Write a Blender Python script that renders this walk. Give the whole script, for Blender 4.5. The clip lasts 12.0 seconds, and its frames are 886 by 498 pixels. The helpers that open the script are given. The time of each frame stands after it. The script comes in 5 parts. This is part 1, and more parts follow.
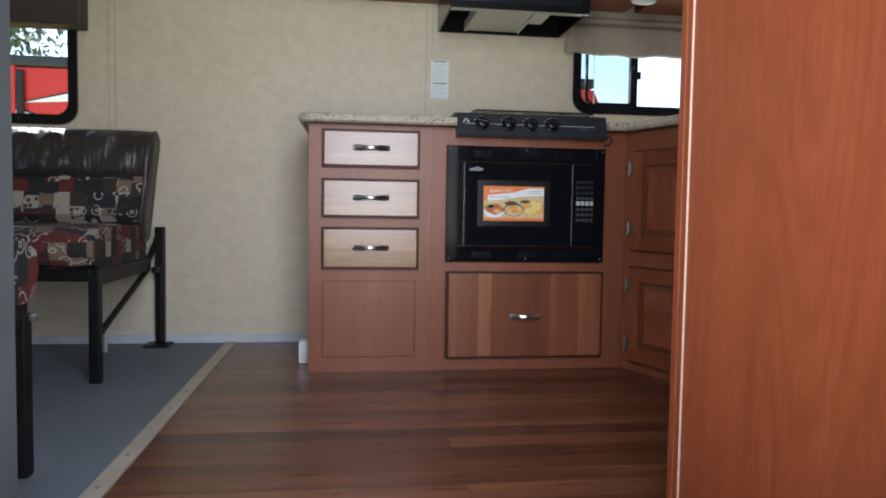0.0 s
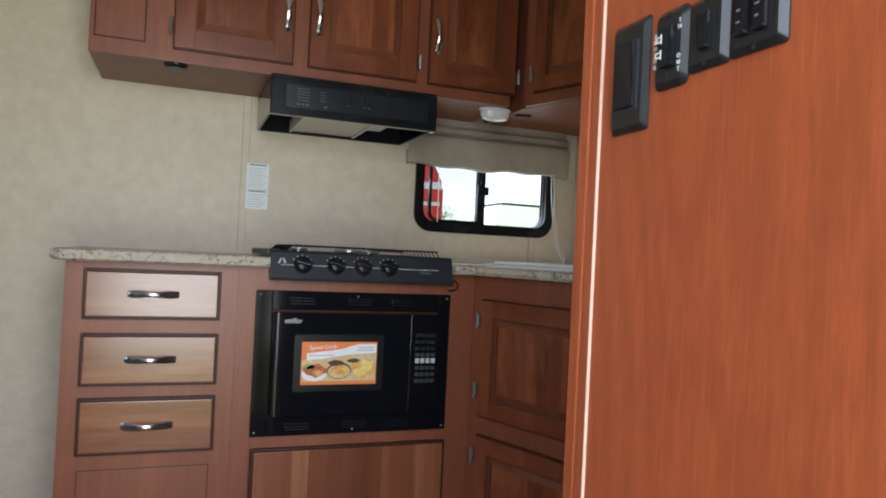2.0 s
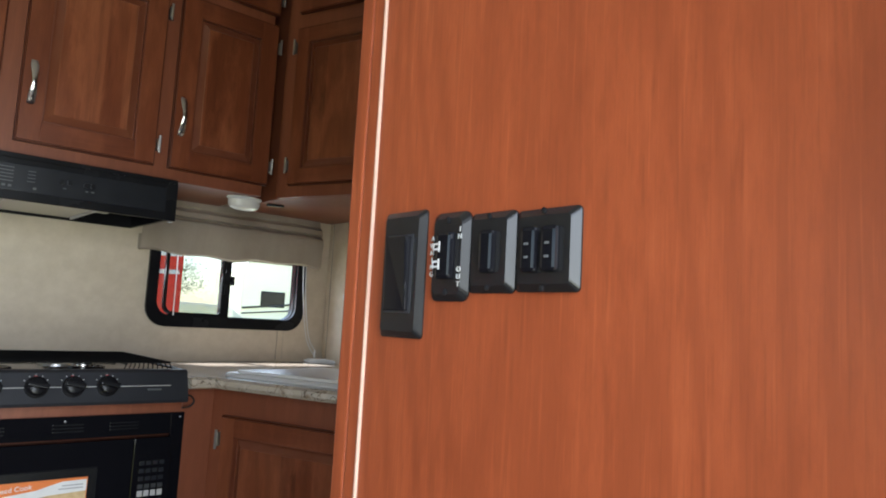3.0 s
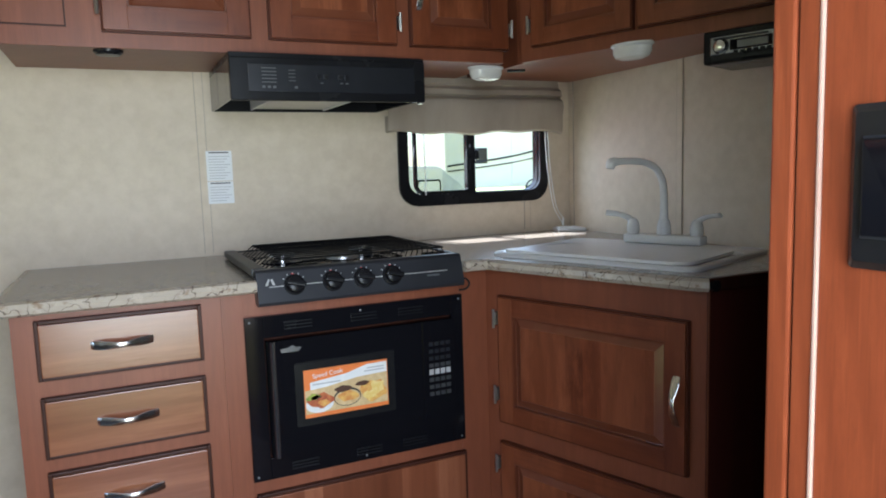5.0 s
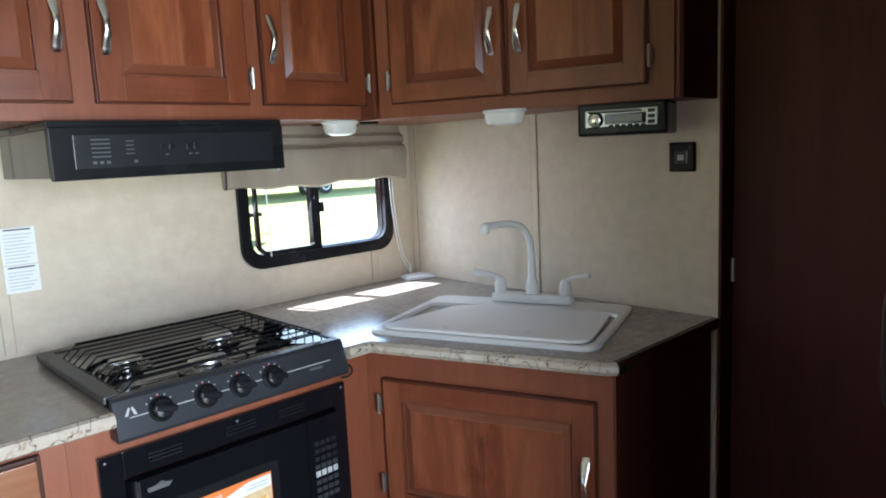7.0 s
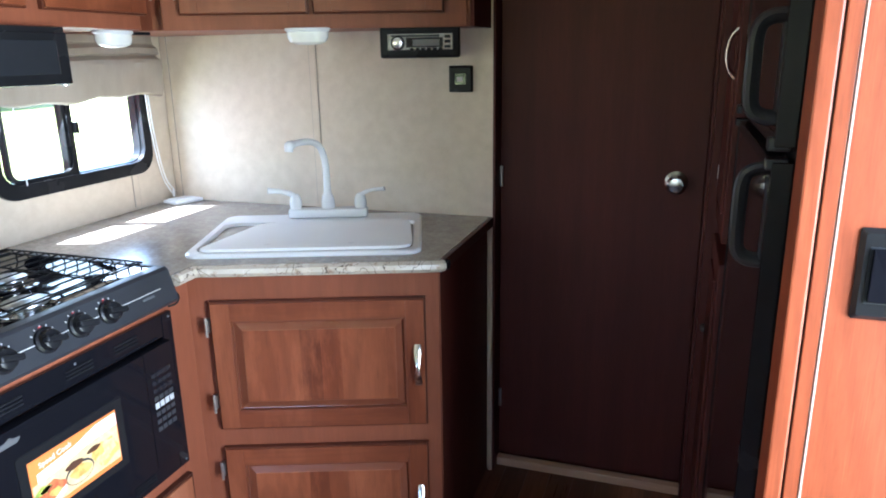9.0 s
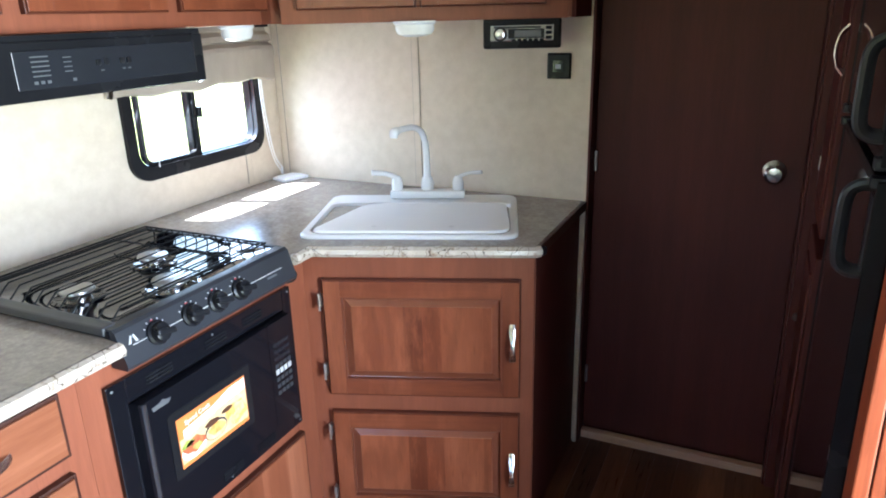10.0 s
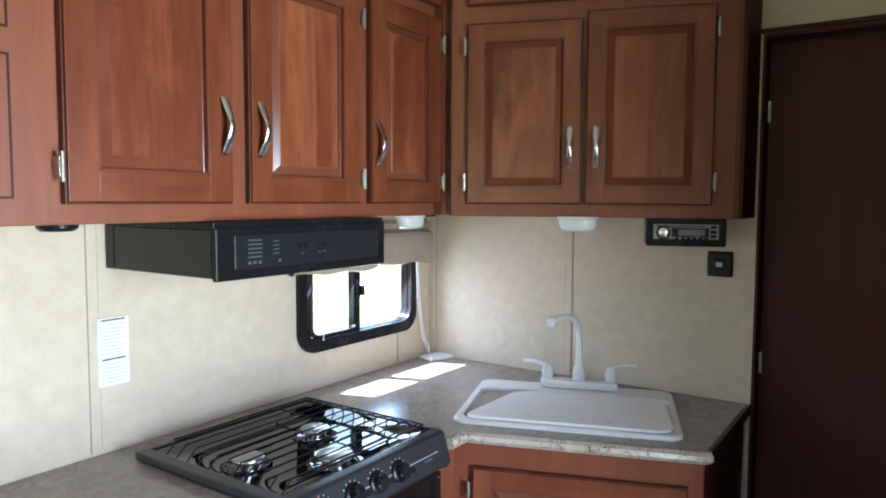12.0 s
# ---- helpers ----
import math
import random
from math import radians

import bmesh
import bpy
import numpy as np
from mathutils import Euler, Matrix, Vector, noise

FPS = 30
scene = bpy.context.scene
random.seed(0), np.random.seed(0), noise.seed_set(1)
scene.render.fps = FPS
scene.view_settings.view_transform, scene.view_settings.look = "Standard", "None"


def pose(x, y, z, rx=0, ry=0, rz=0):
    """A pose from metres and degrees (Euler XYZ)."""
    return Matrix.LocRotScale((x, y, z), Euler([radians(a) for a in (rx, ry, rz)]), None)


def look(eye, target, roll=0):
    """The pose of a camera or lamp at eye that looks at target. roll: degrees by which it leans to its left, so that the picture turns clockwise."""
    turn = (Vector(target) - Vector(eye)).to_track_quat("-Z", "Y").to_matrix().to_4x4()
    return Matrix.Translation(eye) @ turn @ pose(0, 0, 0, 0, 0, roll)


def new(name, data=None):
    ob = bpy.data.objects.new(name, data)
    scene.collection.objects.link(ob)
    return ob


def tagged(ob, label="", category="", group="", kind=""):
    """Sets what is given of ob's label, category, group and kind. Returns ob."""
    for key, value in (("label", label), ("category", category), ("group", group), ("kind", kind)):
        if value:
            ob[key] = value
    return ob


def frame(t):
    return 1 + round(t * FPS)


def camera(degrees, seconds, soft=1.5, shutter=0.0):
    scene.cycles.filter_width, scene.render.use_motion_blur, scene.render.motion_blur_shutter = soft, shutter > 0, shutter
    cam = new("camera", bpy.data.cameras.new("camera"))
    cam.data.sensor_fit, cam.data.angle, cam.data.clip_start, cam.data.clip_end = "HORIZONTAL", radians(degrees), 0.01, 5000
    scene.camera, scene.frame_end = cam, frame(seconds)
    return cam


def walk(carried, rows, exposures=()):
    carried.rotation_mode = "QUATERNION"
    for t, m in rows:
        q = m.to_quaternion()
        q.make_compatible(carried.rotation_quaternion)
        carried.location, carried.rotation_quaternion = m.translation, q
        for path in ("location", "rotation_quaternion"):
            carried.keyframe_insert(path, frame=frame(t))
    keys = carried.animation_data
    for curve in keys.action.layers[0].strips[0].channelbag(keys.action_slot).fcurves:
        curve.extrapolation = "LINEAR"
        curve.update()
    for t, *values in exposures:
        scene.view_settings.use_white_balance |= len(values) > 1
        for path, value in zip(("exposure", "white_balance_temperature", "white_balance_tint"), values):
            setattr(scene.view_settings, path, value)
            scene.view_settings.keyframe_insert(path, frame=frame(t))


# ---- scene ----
cam = camera(65.0, 12.0, soft=1.9)
PATH = [
    (0, (0.103, 0.06, 0.571), (0.365, 2.04, 0.464), 0.9),
    (0.5, (0.065, 0.147, 0.602), (0.348, 2.122, 0.459), -1.1),
    (1, (0.116, 0.316, 0.633), (0.531, 2.271, 0.544), 0.5),
    (1.5, (0.173, 0.465, 0.776), (0.62, 2.411, 0.677), 0.0),
    (2, (0.233, 0.503, 0.929), (0.936, 2.375, 0.947), 2.8),
    (2.5, (0.272, 0.542, 0.979), (1.398, 2.186, 1.145), 4.1),
    (3, (0.273, 0.61, 1.082), (1.572, 2.116, 1.295), 3.1),
    (3.5, (0.2, 0.603, 1.157), (1.321, 2.258, 1.096), 0.5),
    (3.7, (0.165, 0.59, 1.159), (1.161, 2.322, 1.057), -0.9),
    (5.3, (0.206, 0.924, 1.146), (1.029, 2.732, 0.915), -1.5),
    (5.5, (0.227, 0.98, 1.233), (1.088, 2.775, 1.05), -0.2),
    (6, (0.268, 0.991, 1.355), (1.086, 2.79, 1.05), -1.7),
    (6.5, (0.235, 1.016, 1.355), (1.269, 2.702, 1.055), -2.0),
    (7, (0.05, 1.111, 1.369), (1.417, 2.543, 1.087), -2.7),
    (7.2, (0.051, 1.079, 1.352), (1.469, 2.463, 1.08), -2.1),
    (8.8, (-0.23, 1.352, 1.38), (1.579, 2.05, 0.889), -0.5),
    (9, (-0.268, 1.369, 1.393), (1.555, 1.99, 0.854), -0.9),
    (9.5, (-0.296, 1.365, 1.421), (1.419, 2.13, 0.734), -2.8),
    (10, (-0.361, 1.393, 1.485), (1.349, 2.207, 0.842), -1.5),
    (10.5, (-0.453, 1.454, 1.52), (1.307, 2.163, 0.886), -0.6),
    (11, (-0.473, 1.462, 1.553), (1.37, 2.164, 1.22), -1.3),
    (11.5, (-0.482, 1.48, 1.531), (1.388, 2.166, 1.354), -0.6),
    (12, (-0.438, 1.504, 1.513), (1.206, 2.633, 1.372), 0.3),
]
walk(cam, [(t, look(eye, target, roll)) for t, eye, target, roll in PATH],
     exposures=[(0.0, 2.02, 5900, 10), (0.5, 2.3, 5760, 10), (1.0, 2.4, 5760, 10), (1.5, 2.14, 5800, 10), (2.0, 2.06, 5950, 10), (3.0, 2.12, 6080, 10), (3.5, 2.16, 5980, 10),
                (5.5, 2.3, 5600, 9), (6.0, 2.27, 5520, 9), (6.5, 2.4, 5450, 9), (7.0, 2.98, 5500, 9), (9.0, 3.9, 5200, 9), (9.5, 4.03, 5240, 9), (10.5, 3.8, 5350, 9), (11.5, 3.42, 5380, 9), (12.0, 3.33, 5340, 9)])

# ---- light ----
SUN_FROM = Vector((-0.17, 0.54, 1.0)).normalized()
world = bpy.data.worlds.new("sky")
scene.world = world
world.use_nodes = True
wn = world.node_tree
sky = wn.nodes.new("ShaderNodeTexSky")
sky.sky_type, sky.sun_disc = "NISHITA", False
sky.sun_elevation = math.asin(SUN_FROM.z)
sky.sun_rotation = math.atan2(SUN_FROM.x, SUN_FROM.y)
wn.links.new(sky.outputs[0], wn.nodes["Background"].inputs[0])
wn.nodes["Background"].inputs[1].default_value = 0.11
sun = new("sun", bpy.data.lights.new("sun", "SUN"))
sun.data.energy, sun.data.angle, sun.data.color = 5.0, radians(0.5), (1.0, 0.95, 0.87)
sun.matrix_world = look((0, 0, 0), -SUN_FROM)


LEFT_END = -3.45


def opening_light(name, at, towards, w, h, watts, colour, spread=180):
    """An area lamp set in an opening, for sky light or as added fill."""
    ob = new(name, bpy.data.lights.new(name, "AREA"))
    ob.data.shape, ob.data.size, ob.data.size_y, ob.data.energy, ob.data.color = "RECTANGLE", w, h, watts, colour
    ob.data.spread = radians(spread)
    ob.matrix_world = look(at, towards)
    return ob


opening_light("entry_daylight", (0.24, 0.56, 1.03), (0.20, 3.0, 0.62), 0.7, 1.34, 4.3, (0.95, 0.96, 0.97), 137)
opening_light("kitchen_window_daylight", (1.38, 3.126, 1.18), (1.38, 2.0, 0.6), 0.5, 0.2, 0.3, (0.9, 0.95, 1.0))
# added fill from the unseen rear end, lifts the sink cabinet and floor
opening_light("rear_fill", (LEFT_END + 0.03, 1.85, 1.35), (1.2, 1.95, 0.5), 1.2, 0.75, 0.11, (0.95, 0.97, 1.0))

# ---- materials ----


def nodes_of(name):
    m = bpy.data.materials.new(name)
    m.use_nodes = True
    return m, m.node_tree, m.node_tree.nodes["Principled BSDF"]


def coords(nt, scale=(1, 1, 1), source="Object"):
    tc, mp = nt.nodes.new("ShaderNodeTexCoord"), nt.nodes.new("ShaderNodeMapping")
    mp.inputs["Scale"].default_value = scale
    nt.links.new(tc.outputs[source], mp.inputs["Vector"])
    return mp.outputs[0]


def noise_tex(nt, vec, scale, detail=4, rough=0.55):
    n = nt.nodes.new("ShaderNodeTexNoise")
    n.inputs["Scale"].default_value, n.inputs["Detail"].default_value, n.inputs["Roughness"].default_value = scale, detail, rough
    nt.links.new(vec, n.inputs["Vector"])
    return n.outputs["Fac"]


def ramp(nt, fac, stops, mode="LINEAR"):
    r = nt.nodes.new("ShaderNodeValToRGB")
    r.color_ramp.interpolation = mode
    e = r.color_ramp.elements
    while len(e) < len(stops):
        e.new(0.5)
    for el, (p, c) in zip(e, stops):
        el.position, el.color = p, (*c, 1)
    nt.links.new(fac, r.inputs[0])
    return r.outputs[0]


def mix(nt, fac, a, b, how="MIX"):
    n = nt.nodes.new("ShaderNodeMixRGB")
    n.blend_type = how
    for k, v in ((0, fac), (1, a), (2, b)):
        if hasattr(v, "is_linked"):
            nt.links.new(v, n.inputs[k])
        else:
            n.inputs[k].default_value = v if k == 0 else (*v, 1)
    return n.outputs[0]


def maths(nt, op, a, b):
    n = nt.nodes.new("ShaderNodeMath")
    n.operation = op
    for k, v in ((0, a), (1, b)):
        if hasattr(v, "is_linked"):
            nt.links.new(v, n.inputs[k])
        else:
            n.inputs[k].default_value = v
    return n.outputs[0]


def bump(nt, bsdf, fac, strength, distance=0.002):
    b = nt.nodes.new("ShaderNodeBump")
    b.inputs["Strength"].default_value, b.inputs["Distance"].default_value = strength, distance
    nt.links.new(fac, b.inputs["Height"])
    nt.links.new(b.outputs[0], bsdf.inputs["Normal"])


def rough_range(nt, bsdf, fac, lo, hi):
    m = nt.nodes.new("ShaderNodeMapRange")
    m.inputs["To Min"].default_value, m.inputs["To Max"].default_value = lo, hi
    nt.links.new(fac, m.inputs["Value"])
    nt.links.new(m.outputs[0], bsdf.inputs["Roughness"])


def surface(name, a, b, big=3.0, fine=60.0, rough=(0.4, 0.6), relief=0.1, stretch=(1, 1, 1), metal=0.0):
    """A painted, moulded or papered surface: two shades in broad patches, fine grain on top."""
    m, nt, bsdf = nodes_of(name)
    v = coords(nt, stretch)
    patches, grain = noise_tex(nt, v, big), noise_tex(nt, v, fine, 3)
    c = mix(nt, ramp(nt, patches, [(0.33, (0, 0, 0)), (0.67, (1, 1, 1))]), a, b)
    c = mix(nt, 0.35, c, mix(nt, grain, a, b))
    nt.links.new(c, bsdf.inputs["Base Color"])
    rough_range(nt, bsdf, patches, *rough)
    bump(nt, bsdf, grain, relief)
    bsdf.inputs["Metallic"].default_value = metal
    return m


def wood(name, dark, mid, light, grain="z", stave=0.0, rough=(0.3, 0.45), fine=1.0, seed=0.0, by_object=0.0, coat=0.15, fleck=0.0, contrast=0.14, long=14, bloom=0.0, figure=0.0, pores=0.0):
    """Stained wood with its grain along one axis; stave: the width of the glued strips, each with a tone of its own."""
    m, nt, bsdf = nodes_of(name)
    k = {"x": (1, long, long), "y": (long, 1, long), "z": (long, long, 1)}[grain]
    v = coords(nt, k)
    move = nt.nodes.new("ShaderNodeVectorMath")
    move.operation = "ADD"
    move.inputs[1].default_value = (seed, seed * 1.7, seed * 0.6)
    nt.links.new(v, move.inputs[0])
    v = move.outputs[0]
    if by_object:
        info, off = nt.nodes.new("ShaderNodeObjectInfo"), nt.nodes.new("ShaderNodeVectorMath")
        off.operation = "ADD"
        nt.links.new(v, off.inputs[0])
        shift = maths(nt, "MULTIPLY", info.outputs["Random"], 37.0)
        nt.links.new(shift, off.inputs[1])
        v = off.outputs[0]
    broad, streak = noise_tex(nt, v, 0.9, 5, 0.6), noise_tex(nt, v, 6.0 * fine, 6, 0.7)
    tone = maths(nt, "ADD", maths(nt, "MULTIPLY", broad, 0.65), maths(nt, "MULTIPLY", streak, 0.35))
    if stave:
        o = coords(nt)
        sep = nt.nodes.new("ShaderNodeSeparateXYZ")
        nt.links.new(o, sep.inputs[0])
        axis = "X" if grain == "z" else "Z"
        at = maths(nt, "DIVIDE", sep.outputs[axis], stave)
        uneven = maths(nt, "MULTIPLY", maths(nt, "SINE", maths(nt, "MULTIPLY", at, 2.3), 0), 0.3)
        cell = maths(nt, "FLOOR", maths(nt, "ADD", at, uneven), 0)
        wh = nt.nodes.new("ShaderNodeTexWhiteNoise")
        wh.noise_dimensions = "1D"
        nt.links.new(maths(nt, "ADD", cell, seed), wh.inputs["W"])
        tone = maths(nt, "ADD", maths(nt, "MULTIPLY", tone, 1 - contrast), maths(nt, "MULTIPLY", wh.outputs[0], contrast))
    if by_object:
        tone = maths(nt, "ADD", maths(nt, "MULTIPLY", tone, 1 - by_object), maths(nt, "MULTIPLY", info.outputs["Random"], by_object))
    colour = ramp(nt, tone, [(0.3, dark), (0.5, mid), (0.7, light)])
    if fleck:
        k2 = {"x": (7, 90, 90), "y": (90, 7, 90), "z": (90, 90, 7)}[grain]
        marks = ramp(nt, noise_tex(nt, coords(nt, k2), 1.0, 3, 0.6), [(0.6, (0, 0, 0)), (0.72, (1, 1, 1))])
        swirl = ramp(nt, noise_tex(nt, coords(nt, (5, 5, 1.6)), 1.0, 6, 0.7), [(0.35, (0, 0, 0)), (0.7, (1, 1, 1))])
        colour = mix(nt, maths(nt, "MULTIPLY", marks, fleck), colour, dark)
        patch = ramp(nt, noise_tex(nt, coords(nt, (11, 11, 3.2)), 1.0, 5, 0.62), [(0.5, (0, 0, 0)), (0.66, (1, 1, 1))])
        colour = mix(nt, maths(nt, "MULTIPLY", patch, bloom), colour, [min(1, c * 1.15) for c in light])
        colour = mix(nt, maths(nt, "MULTIPLY", swirl, fleck * 0.5), colour, [c * 0.75 for c in mid])
    if figure:
        # growth lines: contours of a slow noise, drawn out along the grain
        k3 = {"x": (0.5, 3.4, 3.4), "y": (3.4, 0.5, 3.4), "z": (3.4, 3.4, 0.5)}[grain]
        slow = noise_tex(nt, coords(nt, k3), 1.0, 2, 0.35)
        rings = maths(nt, "SINE", maths(nt, "MULTIPLY", slow, 150.0), 0)
        rings = maths(nt, "MULTIPLY", ramp(nt, maths(nt, "ADD", maths(nt, "MULTIPLY", rings, 0.5), 0.5), [(0.35, (0, 0, 0)), (0.95, (1, 1, 1))]), streak)
        colour = mix(nt, maths(nt, "MULTIPLY", rings, figure), colour, dark)
    if pores:
        # fine crisp streaks, denser in some bands than in others
        k4 = {"x": (14, 420, 420), "y": (420, 14, 420), "z": (420, 420, 14)}[grain]
        thin = ramp(nt, noise_tex(nt, coords(nt, k4), 1.0, 3, 0.6), [(0.52, (0, 0, 0)), (0.68, (1, 1, 1))])
        band = ramp(nt, broad, [(0.35, (0.35, 0.35, 0.35)), (0.65, (1, 1, 1))])
        colour = mix(nt, maths(nt, "MULTIPLY", maths(nt, "MULTIPLY", thin, band), pores), colour, [c * 0.8 for c in dark])
        pale = ramp(nt, noise_tex(nt, coords(nt, k4), 0.55, 3, 0.6), [(0.56, (0, 0, 0)), (0.72, (1, 1, 1))])
        colour = mix(nt, maths(nt, "MULTIPLY", pale, pores * 0.7), colour, [min(1, c * 1.15) for c in light])
    nt.links.new(colour, bsdf.inputs["Base Color"])
    rough_range(nt, bsdf, streak, *rough)
    bump(nt, bsdf, streak, 0.08, 0.001)
    bsdf.inputs["Coat Weight"].default_value, bsdf.inputs["Coat Roughness"].default_value = coat, 0.25
    bsdf.inputs["Specular IOR Level"].default_value = 0.4 if coat else 0.25
    return m


def plain(name, colour, rough, metal=0.0, coat=0.0):
    """Small plain parts: metal fittings, moulded plastic, paint."""
    m, nt, bsdf = nodes_of(name)
    n = noise_tex(nt, coords(nt), 25.0, 3)
    nt.links.new(mix(nt, n, [c * 0.88 for c in colour], [min(1, c * 1.1) for c in colour]), bsdf.inputs["Base Color"])
    rough_range(nt, bsdf, n, rough * 0.8, rough * 1.2)
    bsdf.inputs["Metallic"].default_value, bsdf.inputs["Coat Weight"].default_value = metal, coat
    return m


def granite(name, a, b, c, scale):
    m, nt, bsdf = nodes_of(name)
    v = coords(nt)
    blot, speck = noise_tex(nt, v, scale, 6, 0.65), noise_tex(nt, v, scale * 4, 4, 0.7)
    t = maths(nt, "ADD", maths(nt, "MULTIPLY", blot, 0.55), maths(nt, "MULTIPLY", speck, 0.45))
    nt.links.new(ramp(nt, t, [(0.36, a), (0.5, b), (0.62, c)]), bsdf.inputs["Base Color"])
    rough_range(nt, bsdf, speck, 0.12, 0.24)
    return m


def veined(name, a, b, tan, dark):
    """Pale stone-look laminate with tan clouds and thin dark squiggles."""
    m, nt, bsdf = nodes_of(name)
    v = coords(nt)
    cloud = noise_tex(nt, v, 26.0, 4, 0.6)
    c = mix(nt, cloud, a, b)
    c = mix(nt, ramp(nt, noise_tex(nt, v, 41.0, 5, 0.65), [(0.56, (0, 0, 0)), (0.68, (1, 1, 1))]), c, tan)
    line = ramp(nt, noise_tex(nt, v, 34.0, 2, 0.4), [(0.483, (0, 0, 0)), (0.497, (1, 1, 1)), (0.503, (1, 1, 1)), (0.517, (0, 0, 0))])
    where = ramp(nt, noise_tex(nt, v, 17.0, 2, 0.5), [(0.4, (0, 0, 0)), (0.5, (1, 1, 1))])
    nt.links.new(mix(nt, maths(nt, "MULTIPLY", line, where), c, dark), bsdf.inputs["Base Color"])
    rough_range(nt, bsdf, cloud, 0.2, 0.32)
    return m


def patchwork(name):
    """Woven upholstery in small blocks of dark red, brown, tan, cream and near black."""
    m, nt, bsdf = nodes_of(name)
    v = coords(nt, (19, 19, 19))
    vo = nt.nodes.new("ShaderNodeTexVoronoi")
    vo.distance, vo.inputs["Scale"].default_value, vo.inputs["Randomness"].default_value = "CHEBYCHEV", 1.0, 0.42
    nt.links.new(v, vo.inputs["Vector"])
    sep = nt.nodes.new("ShaderNodeSeparateColor")
    nt.links.new(vo.outputs["Color"], sep.inputs[0])
    blocks = ramp(nt, sep.outputs[0], [(0.0, (0.012, 0.010, 0.012)), (0.24, (0.095, 0.014, 0.012)), (0.42, (0.035, 0.022, 0.018)),
                                       (0.6, (0.16, 0.105, 0.07)), (0.7, (0.013, 0.013, 0.018)), (0.88, (0.32, 0.275, 0.225))], "CONSTANT")
    # woven motifs: scrolls in half of the blocks, small squares in others
    scroll = nt.nodes.new("ShaderNodeTexVoronoi")
    scroll.inputs["Scale"].default_value, scroll.inputs["Randomness"].default_value = 1.4, 0.9
    nt.links.new(v, scroll.inputs["Vector"])
    line = ramp(nt, scroll.outputs["Distance"], [(0.0, (0, 0, 0)), (0.12, (1, 1, 1)), (0.2, (0, 0, 0)), (0.42, (1, 1, 1)), (0.52, (0, 0, 0))], "CONSTANT")
    where = maths(nt, "MULTIPLY", line, maths(nt, "GREATER_THAN", sep.outputs[1], 0.62))
    c = mix(nt, where, blocks, (0.33, 0.285, 0.235))
    v2 = nt.nodes.new("ShaderNodeTexVoronoi")
    v2.distance, v2.inputs["Scale"].default_value, v2.inputs["Randomness"].default_value = "CHEBYCHEV", 2.6, 0.6
    nt.links.new(v, v2.inputs["Vector"])
    spot = maths(nt, "MULTIPLY", maths(nt, "LESS_THAN", v2.outputs["Distance"], 0.3), maths(nt, "LESS_THAN", sep.outputs[1], 0.25))
    nt.links.new(mix(nt, spot, c, (0.02, 0.017, 0.02)), bsdf.inputs["Base Color"])
    weave = noise_tex(nt, coords(nt), 300.0, 2)
    bsdf.inputs["Roughness"].default_value = 0.85
    bump(nt, bsdf, weave, 0.3)
    return m


def glass(name, tint=(1, 1, 1)):
    """Thin window glass: clear, with a faint reflection."""
    m = bpy.data.materials.new(name)
    m.use_nodes = True
    nt = m.node_tree
    nt.nodes.remove(nt.nodes["Principled BSDF"])
    out = nt.nodes["Material Output"]
    clear, shine, both = (nt.nodes.new("ShaderNode" + k) for k in ("BsdfTransparent", "BsdfGlossy", "MixShader"))
    clear.inputs[0].default_value, shine.inputs["Roughness"].default_value = (*tint, 1), 0.02
    both.inputs[0].default_value = 0.03
    nt.links.new(clear.outputs[0], both.inputs[1])
    nt.links.new(shine.outputs[0], both.inputs[2])
    nt.links.new(both.outputs[0], out.inputs[0])
    return m


M_WALL = surface("wallpaper", (0.57, 0.477, 0.358), (0.668, 0.573, 0.448), 26.0, 140.0, (0.48, 0.6), 0.2, (1, 1, 1.05))
M_SEAM = plain("wall_seam_strip", (0.36, 0.31, 0.25), 0.5)
M_CEIL = surface("ceiling_vinyl", (0.72, 0.70, 0.66), (0.8, 0.78, 0.74), 4, 80, (0.5, 0.6))
M_FRAME = wood("cherry_face_frame", (0.162, 0.0495, 0.0235), (0.222, 0.0675, 0.032), (0.28, 0.092, 0.045), "z", 0, (0.35, 0.5), 1.3, fleck=0.35, long=8, coat=0.06, figure=0.3, pores=0.25)
M_PANEL = wood("cherry_veneer_panel", (0.16, 0.034, 0.0118), (0.27, 0.0605, 0.0203), (0.355, 0.092, 0.0325), "z", 0, (0.34, 0.46), 4.0, 3.0, fleck=0.6, long=4, coat=0.05, figure=0.6, pores=0.42)
M_DOORWOOD = wood("stained_birch", (0.09, 0.0225, 0.0095), (0.18, 0.0475, 0.0185), (0.31, 0.1, 0.043), "z", 0.075, (0.26, 0.4), 0.5, 5.0, fleck=0.5, contrast=0.22, long=4, coat=0.12, bloom=0.75, figure=0.4, pores=0.25)
M_RAIL = wood("stained_birch_rail", (0.105, 0.026, 0.011), (0.18, 0.0485, 0.019), (0.265, 0.083, 0.036), "x", 0, (0.28, 0.42), 0.6, 9.0, fleck=0.4, long=5, bloom=0.5, figure=0.3, pores=0.25)
M_STILE = wood("stained_birch_stile", (0.105, 0.026, 0.011), (0.18, 0.0485, 0.019), (0.265, 0.083, 0.036), "z", 0, (0.28, 0.42), 0.6, 9.0, fleck=0.4, long=5, bloom=0.5, figure=0.3, pores=0.25)
M_DRAWER = wood("stained_birch_drawer", (0.145, 0.048, 0.022), (0.225, 0.08, 0.037), (0.33, 0.135, 0.066), "x", 0, (0.17, 0.27), 0.8, 11.0, coat=0.45, fleck=0.3)
